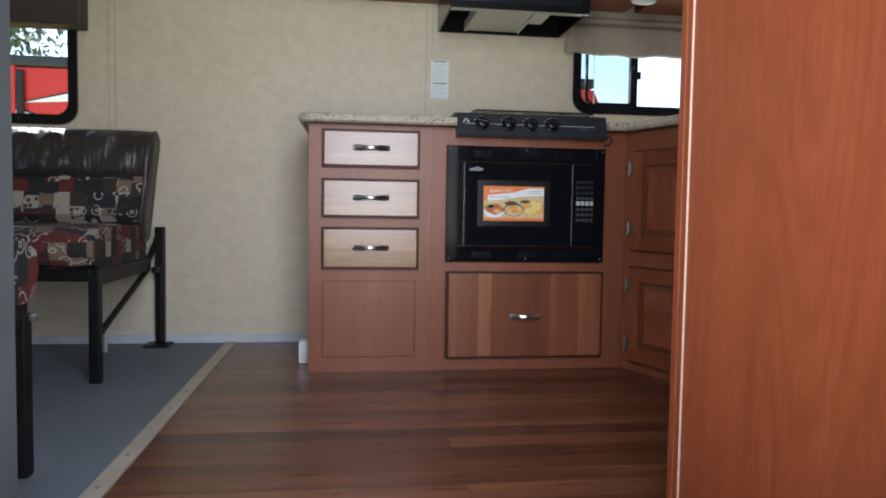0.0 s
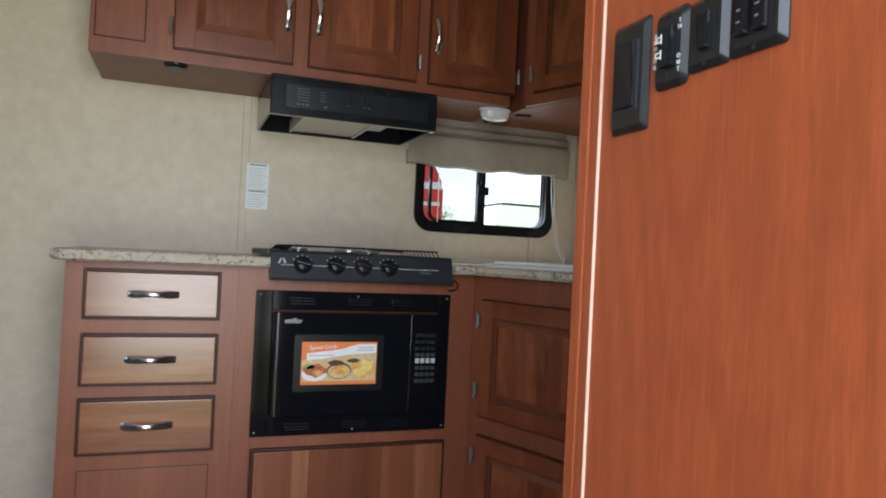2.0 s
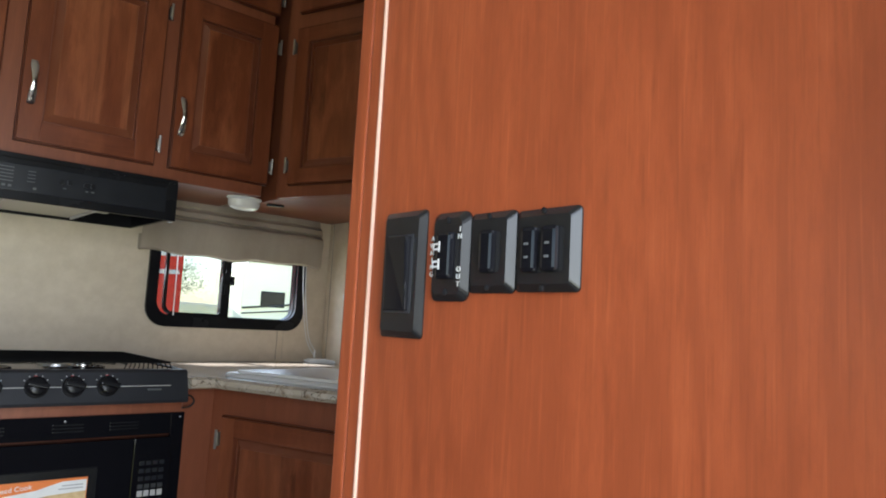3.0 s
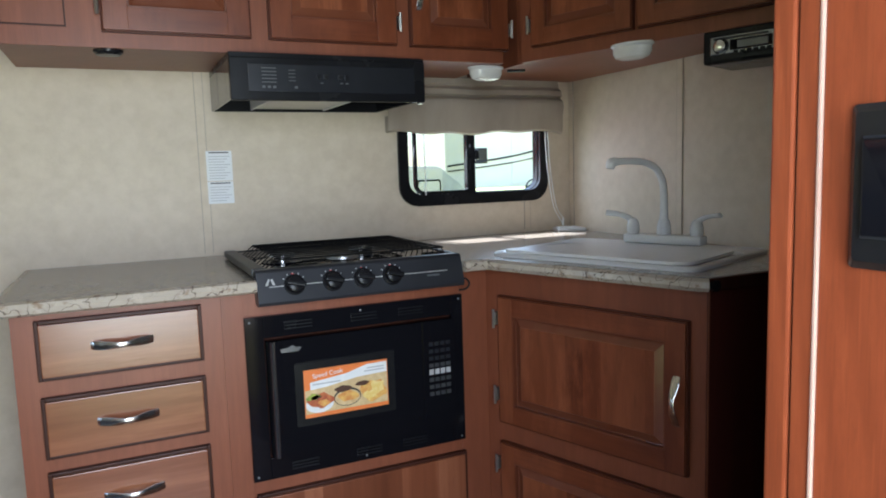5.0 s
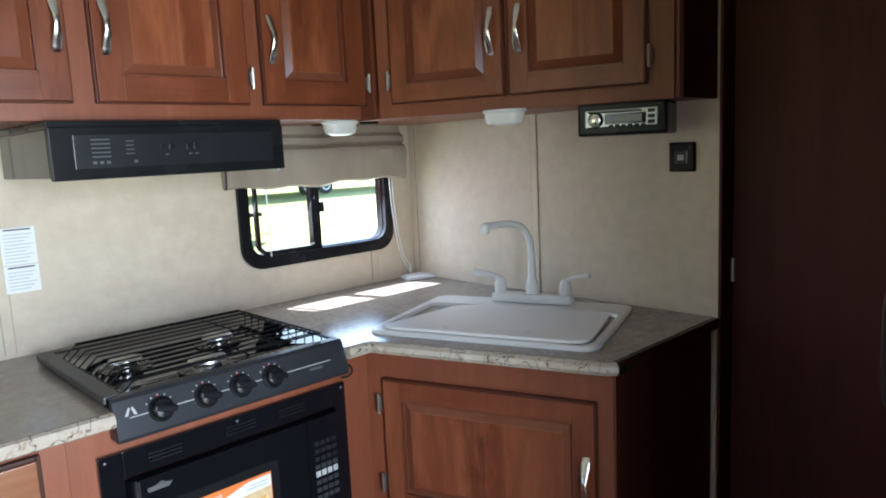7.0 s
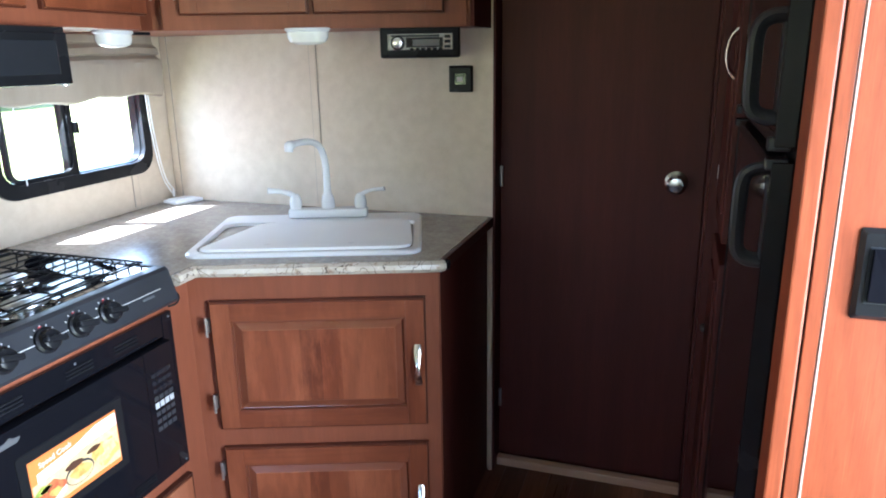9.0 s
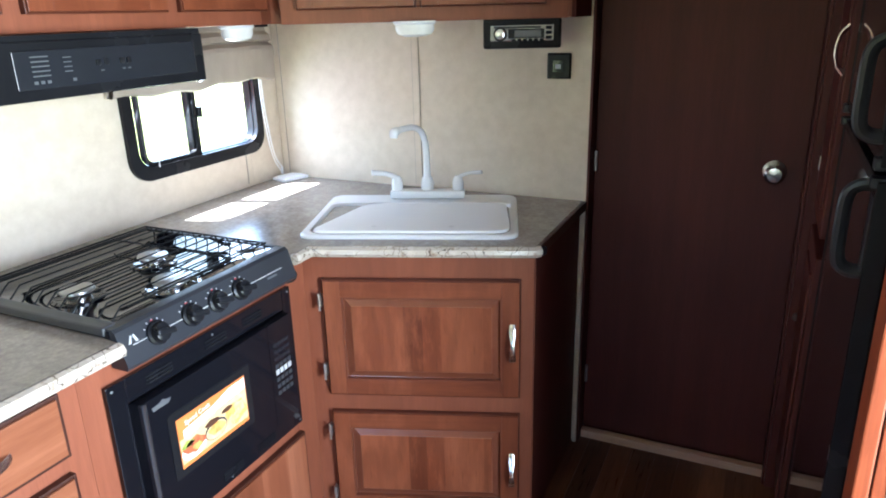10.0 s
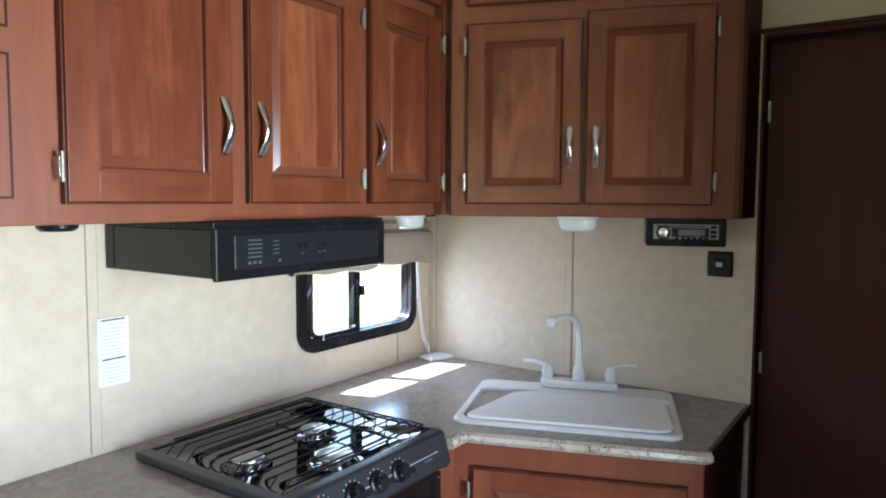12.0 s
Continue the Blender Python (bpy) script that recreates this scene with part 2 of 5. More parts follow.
M_GLAZE = surface("grey_glazed_bevel", (0.155, 0.047, 0.024), (0.2, 0.07, 0.038), 9, 60, (0.12, 0.2), 0.02)
M_GLAZELINE = surface("brown_glaze_line", (0.125, 0.035, 0.016), (0.165, 0.048, 0.022), 12, 80, (0.3, 0.4), 0.02)
# stile wood darkened to carry the shadow on the doors' outer edges
M_DOOREDGE = wood("shaded_door_edge", (0.06, 0.016, 0.008), (0.085, 0.023, 0.011), (0.115, 0.033, 0.016), "z", 0, (0.35, 0.45), 1.0, 2.0, coat=0.0)
M_EDGE = wood("dark_glazed_moulding", (0.03, 0.010, 0.006), (0.045, 0.014, 0.008), (0.065, 0.021, 0.011), "z", 0, (0.4, 0.5), 1.0, 2.0, coat=0.0)
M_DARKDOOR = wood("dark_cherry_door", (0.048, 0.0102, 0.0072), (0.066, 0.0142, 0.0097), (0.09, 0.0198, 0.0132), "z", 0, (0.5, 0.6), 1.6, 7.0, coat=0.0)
M_PLANK = wood("wood_look_vinyl", (0.034, 0.012, 0.0065), (0.11, 0.038, 0.018), (0.235, 0.094, 0.043), "x", 0, (0.22, 0.36), 1.0, 4.0, by_object=0.16)
M_RUBBER = surface("grey_coin_floor", (0.115, 0.135, 0.16), (0.15, 0.17, 0.2), 6, 140, (0.5, 0.7), 0.25)
M_STRIP = surface("tan_metal_strip", (0.34, 0.29, 0.22), (0.46, 0.41, 0.33), 8, 90, (0.3, 0.5), 0.1)
M_COUNTER = granite("laminate_top", (0.19, 0.162, 0.137), (0.24, 0.208, 0.177), (0.295, 0.26, 0.224), 24)
M_COUNTEREDGE = veined("laminate_edge", (0.4, 0.34, 0.27), (0.54, 0.475, 0.395), (0.28, 0.2, 0.14), (0.075, 0.053, 0.038))
M_BLACKGLOSS = plain("black_enamel", (0.006, 0.006, 0.008), 0.08)
M_BLACKGLOSS.node_tree.nodes["Principled BSDF"].inputs["Specular IOR Level"].default_value = 0.35
M_TRAY = plain("black_porcelain", (0.004, 0.0045, 0.007), 0.035)
M_TRAY.node_tree.nodes["Principled BSDF"].inputs["Specular IOR Level"].default_value = 0.42
M_PLATE = plain("satin_black_plate", (0.011, 0.011, 0.012), 0.24)
M_STRIPDARK = plain("dark_control_strip", (0.017, 0.018, 0.022), 0.25)
M_REDPRINT = plain("red_print", (0.5, 0.03, 0.03), 0.6)
M_STEREO = plain("silver_face", (0.3, 0.305, 0.32), 0.24, 0.85)
M_DARKSILVER = plain("dull_silver_plastic", (0.16, 0.16, 0.165), 0.3, 0.4)
M_MIRROR_BLACK = plain("black_fridge_panel", (0.02, 0.012, 0.010), 0.07, 0, 0.5)
M_BLACK = surface("black_moulded_plastic", (0.008, 0.008, 0.009), (0.014, 0.014, 0.016), 6, 150, (0.2, 0.32), 0.05)
M_BLACK.node_tree.nodes["Principled BSDF"].inputs["Specular IOR Level"].default_value = 0.2
M_BLACKMATT = surface("black_iron", (0.004, 0.004, 0.0045), (0.009, 0.009, 0.009), 8, 160, (0.4, 0.55), 0.15)
M_BLACKMATT.node_tree.nodes["Principled BSDF"].inputs["Specular IOR Level"].default_value = 0.2
M_GUNMETAL = surface("grey_control_panel", (0.021, 0.022, 0.026), (0.03, 0.031, 0.036), 5, 120, (0.3, 0.4), 0.05)
M_GUNMETAL.node_tree.nodes["Principled BSDF"].inputs["Specular IOR Level"].default_value = 0.3
M_CHROME = plain("polished_nickel_pull", (0.76, 0.74, 0.71), 0.25, 1.0)
M_GREYPLASTIC = surface("grey_loop_plastic", (0.032, 0.033, 0.034), (0.045, 0.046, 0.048), 9, 120, (0.42, 0.52), 0.05)
# pale metal that imitates the doorway's reflection on a black gloss edge
M_EDGEGLINT = plain("door_edge_glint", (0.2, 0.21, 0.23), 0.14, 0.9)
M_NICKEL = plain("satin_nickel", (0.46, 0.44, 0.41), 0.35, 0.9)
M_KNOB = plain("brushed_nickel_knob", (0.36, 0.34, 0.32), 0.2, 1.0)
M_STEEL = plain("zinc_steel", (0.5, 0.5, 0.5), 0.35, 1.0)
M_WHITE = surface("white_moulded_plastic", (0.76, 0.76, 0.755), (0.8, 0.8, 0.795), 3, 60, (0.22, 0.3), 0.0)
M_WHITEMETAL = surface("white_trim", (0.62, 0.62, 0.63), (0.72, 0.72, 0.73), 5, 60, (0.4, 0.55), 0.06)
M_PALETRIM = plain("pale_edge_bead", (0.5, 0.32, 0.25), 0.4)
M_BASE = surface("grey_cove_strip", (0.42, 0.44, 0.48), (0.62, 0.63, 0.66), 5, 70, (0.4, 0.5), 0.08)
M_PAPER = surface("paper", (0.79, 0.8, 0.81), (0.84, 0.85, 0.86), 6, 200, (0.7, 0.8), 0.02)
M_INK = plain("printed_grey", (0.42, 0.42, 0.43), 0.8)
M_INKDARK = plain("printed_black", (0.03, 0.03, 0.03), 0.7)
M_WHITEPRINT = plain("white_print", (0.75, 0.75, 0.75), 0.6)
M_PALEPRINT = plain("pale_print", (0.42, 0.42, 0.42), 0.6)
M_KEYPRINT = plain("dim_key_print", (0.03, 0.031, 0.034), 0.5)
M_GREYPRINT = plain("grey_print", (0.085, 0.09, 0.095), 0.6)
M_SHADECLOTH = surface("taupe_linen", (0.30, 0.25, 0.2), (0.42, 0.355, 0.285), 9, 220, (0.8, 0.9), 0.3, (1, 1, 0.3))
M_VALANCE = surface("dark_brown_valance", (0.035, 0.026, 0.022), (0.055, 0.04, 0.034), 7, 150, (0.5, 0.65), 0.2)
M_LEATHER = surface("brown_vinyl_leather", (0.024, 0.0185, 0.0165), (0.04, 0.031, 0.028), 5, 110, (0.33, 0.46), 0.2)
nt = M_LEATHER.node_tree
gather = nt.nodes.new("ShaderNodeBump")
gather.inputs["Strength"].default_value, gather.inputs["Distance"].default_value = 0.6, 0.02
nt.links.new(noise_tex(nt, coords(nt, (26, 26, 5)), 1.0, 3, 0.5), gather.inputs["Height"])
nt.links.new(gather.outputs[0], nt.nodes["Bump"].inputs["Normal"])
M_PATCH = patchwork("patterned_upholstery")
M_ALU = surface("door_frame_aluminium", (0.035, 0.037, 0.041), (0.055, 0.058, 0.063), 7, 170, (0.5, 0.65), 0.12)
M_LENS = plain("frosted_lens", (0.8, 0.79, 0.75), 0.25)
M_GLASS = glass("window_glass", (0.97, 0.985, 0.98))
M_GLASS_TINT = glass("tinted_sash_glass", (0.7, 0.72, 0.69))
M_GRASS = surface("grass", (0.22, 0.245, 0.065), (0.38, 0.39, 0.15), 0.6, 30, (0.8, 0.9), 0.5)
M_RED = plain("red_gelcoat", (0.5, 0.008, 0.006), 0.4, 0, 0.0)
M_WHITEPAINT = surface("white_fibreglass", (0.75, 0.72, 0.69), (0.82, 0.79, 0.76), 0.8, 30, (0.25, 0.35), 0.03)
M_TYRE = plain("tyre_rubber", (0.02, 0.02, 0.021), 0.8)
M_BARK = surface("bark", (0.06, 0.045, 0.03), (0.12, 0.09, 0.065), 4, 30, (0.8, 0.9), 0.6)
M_LEAF = surface("leaves", (0.045, 0.065, 0.032), (0.095, 0.12, 0.06), 1.2, 9, (0.6, 0.75), 0.1)
M_ORANGE = plain("orange_print", (0.75, 0.2, 0.04), 0.5)
M_FOOD = surface("food_print", (0.55, 0.16, 0.03), (0.8, 0.55, 0.14), 60, 160, (0.5, 0.6), 0.0)
M_FOODRED = surface("food_print_red", (0.3, 0.05, 0.02), (0.6, 0.2, 0.06), 70, 160, (0.5, 0.6), 0.0)
M_FOODGREEN = surface("food_print_green", (0.12, 0.2, 0.03), (0.5, 0.5, 0.08), 70, 160, (0.5, 0.6), 0.0)
M_FOODTAN = surface("food_print_tan", (0.5, 0.33, 0.15), (0.72, 0.55, 0.3), 50, 160, (0.5, 0.6), 0.0)
M_BROWNPRINT = plain("brown_print", (0.07, 0.028, 0.012), 0.5)
M_CHIPS = surface("food_print_yellow", (0.75, 0.5, 0.08), (0.82, 0.66, 0.3), 90, 160, (0.5, 0.6), 0.0)
M_THRESH = wood("pale_wood_threshold", (0.36, 0.2, 0.12), (0.5, 0.31, 0.2), (0.62, 0.44, 0.31), "y", 0.0, (0.4, 0.5), 1.0, 1.0)

# ---- mesh helpers ----


def thing(name, m=None, label="", category="", group="", kind=""):
    ob = new(name)
    ob.empty_display_size = 0.05
    if m is not None:
        ob.matrix_basis = m
    return tagged(ob, label, category, group, kind)


def finish(bm, name, material, smooth=False):
    me = bpy.data.meshes.new(name)
    bmesh.ops.recalc_face_normals(bm, faces=bm.faces)
    bm.to_mesh(me)
    bm.free()
    me.materials.append(material)
    if smooth:
        me.shade_smooth()
        me.set_sharp_from_angle(angle=radians(35))
    return me


def part(name, bm, material, parent=None, label="", smooth=False, m=None):
    ob = new(name, finish(bm, name, material, smooth))
    ob.parent = parent
    if m is not None:
        ob.matrix_basis = m
    return tagged(ob, label)


def box(x0, x1, y0, y1, z0, z1, bevel=0.0, bm=None):
    """A block with slightly rounded edges; added to bm where that is given."""
    b = bmesh.new()
    bmesh.ops.create_cube(b, size=1.0)
    for v in b.verts:
        v.co = Vector(((x0 + x1) / 2 + v.co.x * (x1 - x0), (y0 + y1) / 2 + v.co.y * (y1 - y0), (z0 + z1) / 2 + v.co.z * (z1 - z0)))
    if bevel:
        bmesh.ops.bevel(b, geom=b.edges[:], offset=bevel, segments=2, affect="EDGES", profile=0.6)
    return b if bm is None else join(bm, b)


def join(bm, other):
    me = bpy.data.meshes.new("scrap")
    other.to_mesh(me)
    other.free()
    bm.from_mesh(me)
    bpy.data.meshes.remove(me)
    return bm


def prism(points, z0, z1, bevel=0.0):
    b = bmesh.new()
    low, high = [b.verts.new((x, y, z0)) for x, y in points], [b.verts.new((x, y, z1)) for x, y in points]
    b.faces.new(low), b.faces.new(high)
    for k in range(len(points)):
        j = (k + 1) % len(points)
        b.faces.new((low[k], low[j], high[j], high[k]))
    if bevel:
        bmesh.ops.bevel(b, geom=b.edges[:], offset=bevel, segments=2, affect="EDGES")
    return b


def smooth_line(points, steps=6):
    pts = [Vector(p) for p in points]
    pts = [2 * pts[0] - pts[1]] + pts + [2 * pts[-1] - pts[-2]]
    out = []
    for k in range(1, len(pts) - 2):
        a, b, c, d = pts[k - 1:k + 3]
        for s in range(steps):
            u = s / steps
            out.append(0.5 * ((2 * b) + (c - a) * u + (2 * a - 5 * b + 4 * c - d) * u * u + (3 * b - a - 3 * c + d) * u ** 3))
    return out + [pts[-2]]


def tube(points, radius, sides=8, steps=6, flat=1.0, bm=None):
    """A round bar along a smooth line; radius: one, or one a point. flat squeezes it along the second cross axis."""
    line = smooth_line(points, steps) if steps > 1 else [Vector(p) for p in points]
    n = len(line)
    rads = [radius] * n if not isinstance(radius, (list, tuple)) else [float(r) for r in np.interp(np.linspace(0, len(radius) - 1, n), range(len(radius)), radius)]
    b = bm or bmesh.new()
    rings, ref = [], None
    for k, p in enumerate(line):
        d = (line[min(k + 1, n - 1)] - line[max(k - 1, 0)]).normalized()
        if ref is None:
            ref = d.orthogonal().normalized()
        ref = (ref - d * ref.dot(d)).normalized()
        side = d.cross(ref)
        rings.append([b.verts.new(p + rads[k] * (math.cos(a) * ref + flat * math.sin(a) * side)) for a in (2 * math.pi * j / sides for j in range(sides))])
    for r, q in zip(rings, rings[1:]):
        for j in range(sides):
            b.faces.new((r[j], r[(j + 1) % sides], q[(j + 1) % sides], q[j]))
    b.faces.new(rings[0]), b.faces.new(rings[-1])
    return b


def lathe(profile, sides=24, centre=(0, 0, 0), axis="z"):
    """A turned body: profile of (radius, height), closed at both ends."""
    b = bmesh.new()
    rings = []
    for r, h in profile:
        ring = []
        for j in range(sides):
            a = 2 * math.pi * j / sides
            c, s = r * math.cos(a), r * math.sin(a)
            p = {"z": (c, s, h), "y": (c, h, s), "x": (h, c, s)}[axis]
            ring.append(b.verts.new(Vector(p) + Vector(centre)))
        rings.append(ring)
    for r, q in zip(rings, rings[1:]):
        for j in range(sides):
            b.faces.new((r[j], r[(j + 1) % sides], q[(j + 1) % sides], q[j]))
    b.faces.new(rings[0]), b.faces.new(rings[-1])
    return b


def rounded(w, h, r, n=6):
    """The outline of a rectangle with rounded corners, round the origin."""
    out = []
    for cx, cy, a0 in ((w / 2 - r, h / 2 - r, 0), (-w / 2 + r, h / 2 - r, 90), (-w / 2 + r, -h / 2 + r, 180), (w / 2 - r, -h / 2 + r, 270)):
        for k in range(n + 1):
            a = radians(a0 + 90 * k / n)
            out.append((cx + r * math.cos(a), cy + r * math.sin(a)))
    return out


def ring_slab(outer, inner, y0, y1, cx, cz):
    """A flat frame in the xz plane between two outlines of as many points, from y0 to y1."""
    b = bmesh.new()
    loops = [[b.verts.new((cx + x, y, cz + z)) for x, z in o] for o, y in ((outer, y0), (inner, y0), (inner, y1), (outer, y1))]
    n = len(outer)
    for p, q in zip(loops, loops[1:] + loops[:1]):
        for k in range(n):
            b.faces.new((p[k], p[(k + 1) % n], q[(k + 1) % n], q[k]))
    return b


def slab_outline(points, y0, y1, cx, cz):
    b = prism([(x, -z) for x, z in points], 0, 1)
    for v in b.verts:
        v.co = Vector((cx + v.co.x, y0 + (y1 - y0) * v.co.z, cz - v.co.y))
    return b


def lettering(name, words, size, material, parent, m, label="", depth=0.0004):
    cu = bpy.data.curves.new("words", "FONT")
    cu.body, cu.size, cu.align_x, cu.align_y, cu.extrude = words, size, "CENTER", "CENTER", depth
    ob = new("words", cu)
    bpy.context.view_layer.update()
    me = bpy.data.meshes.new_from_object(ob.evaluated_get(bpy.context.evaluated_depsgraph_get()))
    bpy.data.objects.remove(ob)
    me.materials.clear()
    me.materials.append(material)
    out = new(name, me)
    out.parent, out.matrix_basis = parent, m
    return tagged(out, label)


# ---- the shell: floor at z = 0, kitchen wall y = 3.1, entry wall y = 0.62, bathroom wall x = 1.797 ----
BACK, ENTRY, RIGHT, LEFT, TOP, GROUND = 3.10, 0.62, 1.797, LEFT_END, 2.45, -0.75
WIN_K = (1.077, 1.688, 1.02, 1.44)
WIN_S = (-2.117, -1.007, 0.90, 1.52)


def wall_along_x(name, x0, x1, y0, y1, z0, z1, holes, material, label):
    """A wall in the xz plane with rectangular openings (x0, x1, z0, z1)."""
    b = bmesh.new()
    xs = sorted({x0, x1, *(v for h in holes for v in h[:2])})
    for a, c in zip(xs, xs[1:]):
        cuts = sorted((h[2], h[3]) for h in holes if h[0] <= a and h[1] >= c)
        z = z0
        for lo, hi in cuts + [(z1, z1)]:
            if lo - z > 0.001:
                box(a, c, y0, y1, z, lo, 0, b)
            z = hi
    bmesh.ops.remove_doubles(b, verts=b.verts, dist=0.0005)
    ob = part(name, b, material)
    return tagged(ob, label, "wall", kind="structure")


inset = 0.03
hole = lambda w: (w[0] + inset, w[1] - inset, w[2] + inset, w[3] - inset)
wall_along_x("wall_kitchen", LEFT, RIGHT + 0.05, BACK, BACK + 0.028, 0, TOP, [hole(WIN_K), hole(WIN_S)], M_WALL, "beige linen-look papered trailer wall with window openings")
wall_along_x("wall_entry", LEFT, RIGHT + 0.05, ENTRY - 0.05, ENTRY, 0, TOP, [(-0.16, 0.64, 0.0, 1.95)], M_WALL, "beige papered trailer wall with the entry doorway")
b = box(RIGHT, RIGHT + 0.1, 1.906, BACK, 0, TOP)
box(RIGHT, RIGHT + 0.1, ENTRY, 1.28, 0, TOP, 0, b)
box(RIGHT, RIGHT + 0.1, 1.28, 1.906, 2.0, TOP, 0, b)
tagged(part("wall_bathroom", b, M_WALL), "beige linen-look papered partition wall behind the sink", "wall", kind="structure")
# unseen end wall; its opening is invented to let fill light in
b = box(LEFT - 0.05, LEFT, ENTRY - 0.05, 1.2, 0, TOP)
for args in ((2.5, BACK + 0.05, 0, TOP), (1.2, 2.5, 1.75, TOP), (1.2, 2.5, 0, 0.95)):
    box(LEFT - 0.05, LEFT, *args, 0, b)
tagged(part("wall_rear", b, M_WALL), "beige papered end wall, unseen, with an opening added for fill light", "wall", kind="structure")
tagged(part("ceiling", box(LEFT - 0.05, RIGHT + 0.05, ENTRY - 0.05, BACK + 0.05, TOP, TOP + 0.06), M_CEIL), "off-white vinyl trailer ceiling", "ceiling", kind="structure")
tagged(part("trailer_underfloor", box(LEFT - 0.05, RIGHT + 0.05, ENTRY - 0.05, BACK + 0.05, -0.14, -0.008), M_BLACKMATT), "dark trailer floor frame", "floor", kind="structure")
tagged(part("floor_garage", box(LEFT, -0.417, ENTRY, BACK, -0.008, 0.0), M_RUBBER), "blue-grey rubberised garage floor", "floor", kind="structure")
strip = tagged(part("floor_strip", box(-0.42, -0.378, ENTRY, BACK, -0.004, 0.005, 0.002), M_STRIP), "tan metal transition strip screwed to the floor", "trim", kind="structure")
for k in range(13):
    part("screw", lathe([(0.004, 0.004), (0.005, 0.0065), (0.0025, 0.008)], 8, (-0.399, 0.75 + 0.19 * k, 0)), M_STEEL, strip)
floor = tagged(part("floor", box(-0.378, RIGHT + 0.1, ENTRY, BACK, -0.008, -0.002), M_PLANK), "dark wood-look plank vinyl floor with reddish streaks", "floor", kind="structure")
tagged(part("baseboard", box(LEFT, -0.045, BACK - 0.012, BACK, 0, 0.035, 0.003), M_BASE), "pale grey cove strip along the wall foot", "baseboard", kind="structure")

# wall seams: narrow battens over the panel joints
for x in (-0.875, 0.431, 1.6):
    top = 1.022 if x > 1.5 else TOP
    s = tagged(part("trim", box(x - 0.012, x + 0.012, BACK - 0.004, BACK, 0.03 if x < 0 else 0.9, top, 0.0015), M_WALL), "beige batten over a wall panel joint", "trim", kind="structure")
    for side in (-0.0135, 0.0115):
        part("batten_edge", box(x + side, x + side + 0.002, BACK - 0.0028, BACK, 0.05 if x < 0 else 0.91, top - 0.002), M_SEAM, s)
for y in (2.505, 3.082):
    s = tagged(part("trim", box(RIGHT - 0.004, RIGHT, y - 0.012, y + 0.012, 0.9, TOP, 0.0015), M_WALL), "beige batten over a wall panel joint", "trim", kind="structure")
    for side in (-0.0135, 0.0115):
        part("batten_edge", box(RIGHT - 0.0028, RIGHT, y + side, y + side + 0.002, 0.91, TOP - 0.01), M_SEAM, s)


def window(name, w, mullion, label, slider):
    x0, x1, z0, z1 = w
    cx, cz, ww, hh = (x0 + x1) / 2, (z0 + z1) / 2, x1 - x0, z1 - z0
    win = thing(name, None, label, "window", kind="structure")
    o, i = rounded(ww, hh, 0.07), rounded(ww - 0.07, hh - 0.08, 0.05)
    part("window_frame", ring_slab(o, i, BACK - 0.014, BACK + 0.004, cx, cz), M_BLACK, win, smooth=True)
    part("outer_frame", ring_slab(rounded(ww - 0.03, hh - 0.03, 0.06), rounded(ww - 0.076, hh - 0.086, 0.045), BACK + 0.004, BACK + 0.034, cx, cz), M_BLACK, win, smooth=True)
    part("mullion", box(mullion - 0.017, mullion + 0.017, BACK + 0.002, BACK + 0.03, z0 + 0.035, z1 - 0.035, 0.003), M_BLACK, win)
    for name2, a, c, y in (("pane", x0 + 0.036, mullion - 0.015, BACK + 0.014), ("pane", mullion + 0.015, x1 - 0.036, BACK + 0.022)):
        p = part(name2, box(a, c, y, y + 0.003, z0 + 0.04, z1 - 0.04), M_GLASS_TINT if slider and c < mullion else M_GLASS, win)
        p.visible_shadow = False
    if slider:
        sw, shh = mullion - x0 - 0.058, hh - 0.084
        part("sash", ring_slab(rounded(sw, shh, 0.035), rounded(sw - 0.02, shh - 0.02, 0.028), BACK - 0.004, BACK + 0.013, x0 + 0.061 + sw / 2, cz), M_BLACK, win, "inner sliding sash", True)
        part("latch", box(mullion + 0.012, mullion + 0.026, BACK - 0.012, BACK + 0.004, 1.18, 1.215, 0.003), M_BLACK, win)
    return win


window("window_1", WIN_K, 1.366, "black-framed sliding window with rounded corners", True)
window("window_2", WIN_S, -1.55, "black-framed window above the bench", False)

# entry doorway: aluminium jamb
jamb = thing("door_1", None, "grey aluminium frame of the open entry doorway", "door", kind="structure")
part("door_jamb", box(-0.2, -0.153, ENTRY - 0.105, ENTRY + 0.012, 0.0, 1.97, 0.003), M_ALU, jamb)
part("door_stop", box(-0.153, -0.15, ENTRY - 0.05, ENTRY - 0.03, 0.0, 1.95, 0.001), M_BLACK, jamb)
part("door_jamb", box(0.632, 0.665, ENTRY - 0.105, ENTRY + 0.012, 0.0, 1.97, 0.003), M_ALU, jamb)
part("door_head", box(-0.15, 0.632, ENTRY - 0.105, ENTRY + 0.012, 1.94, 1.97, 0.003), M_ALU, jamb)
part("sill", box(-0.15, 0.632, ENTRY - 0.105, ENTRY + 0.012, -0.012, 0.006, 0.002), M_ALU, jamb)

# bathroom door in the partition
bath = thing("door_2", None, "closed dark cherry bathroom door with a round knob", "door", kind="structure")
DX = RIGHT + 0.062
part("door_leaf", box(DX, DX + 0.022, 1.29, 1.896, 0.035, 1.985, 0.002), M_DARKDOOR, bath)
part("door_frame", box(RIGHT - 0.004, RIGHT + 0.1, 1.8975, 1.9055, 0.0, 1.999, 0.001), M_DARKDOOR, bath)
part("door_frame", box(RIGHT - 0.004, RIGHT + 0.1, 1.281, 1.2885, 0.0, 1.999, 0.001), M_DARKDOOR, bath)
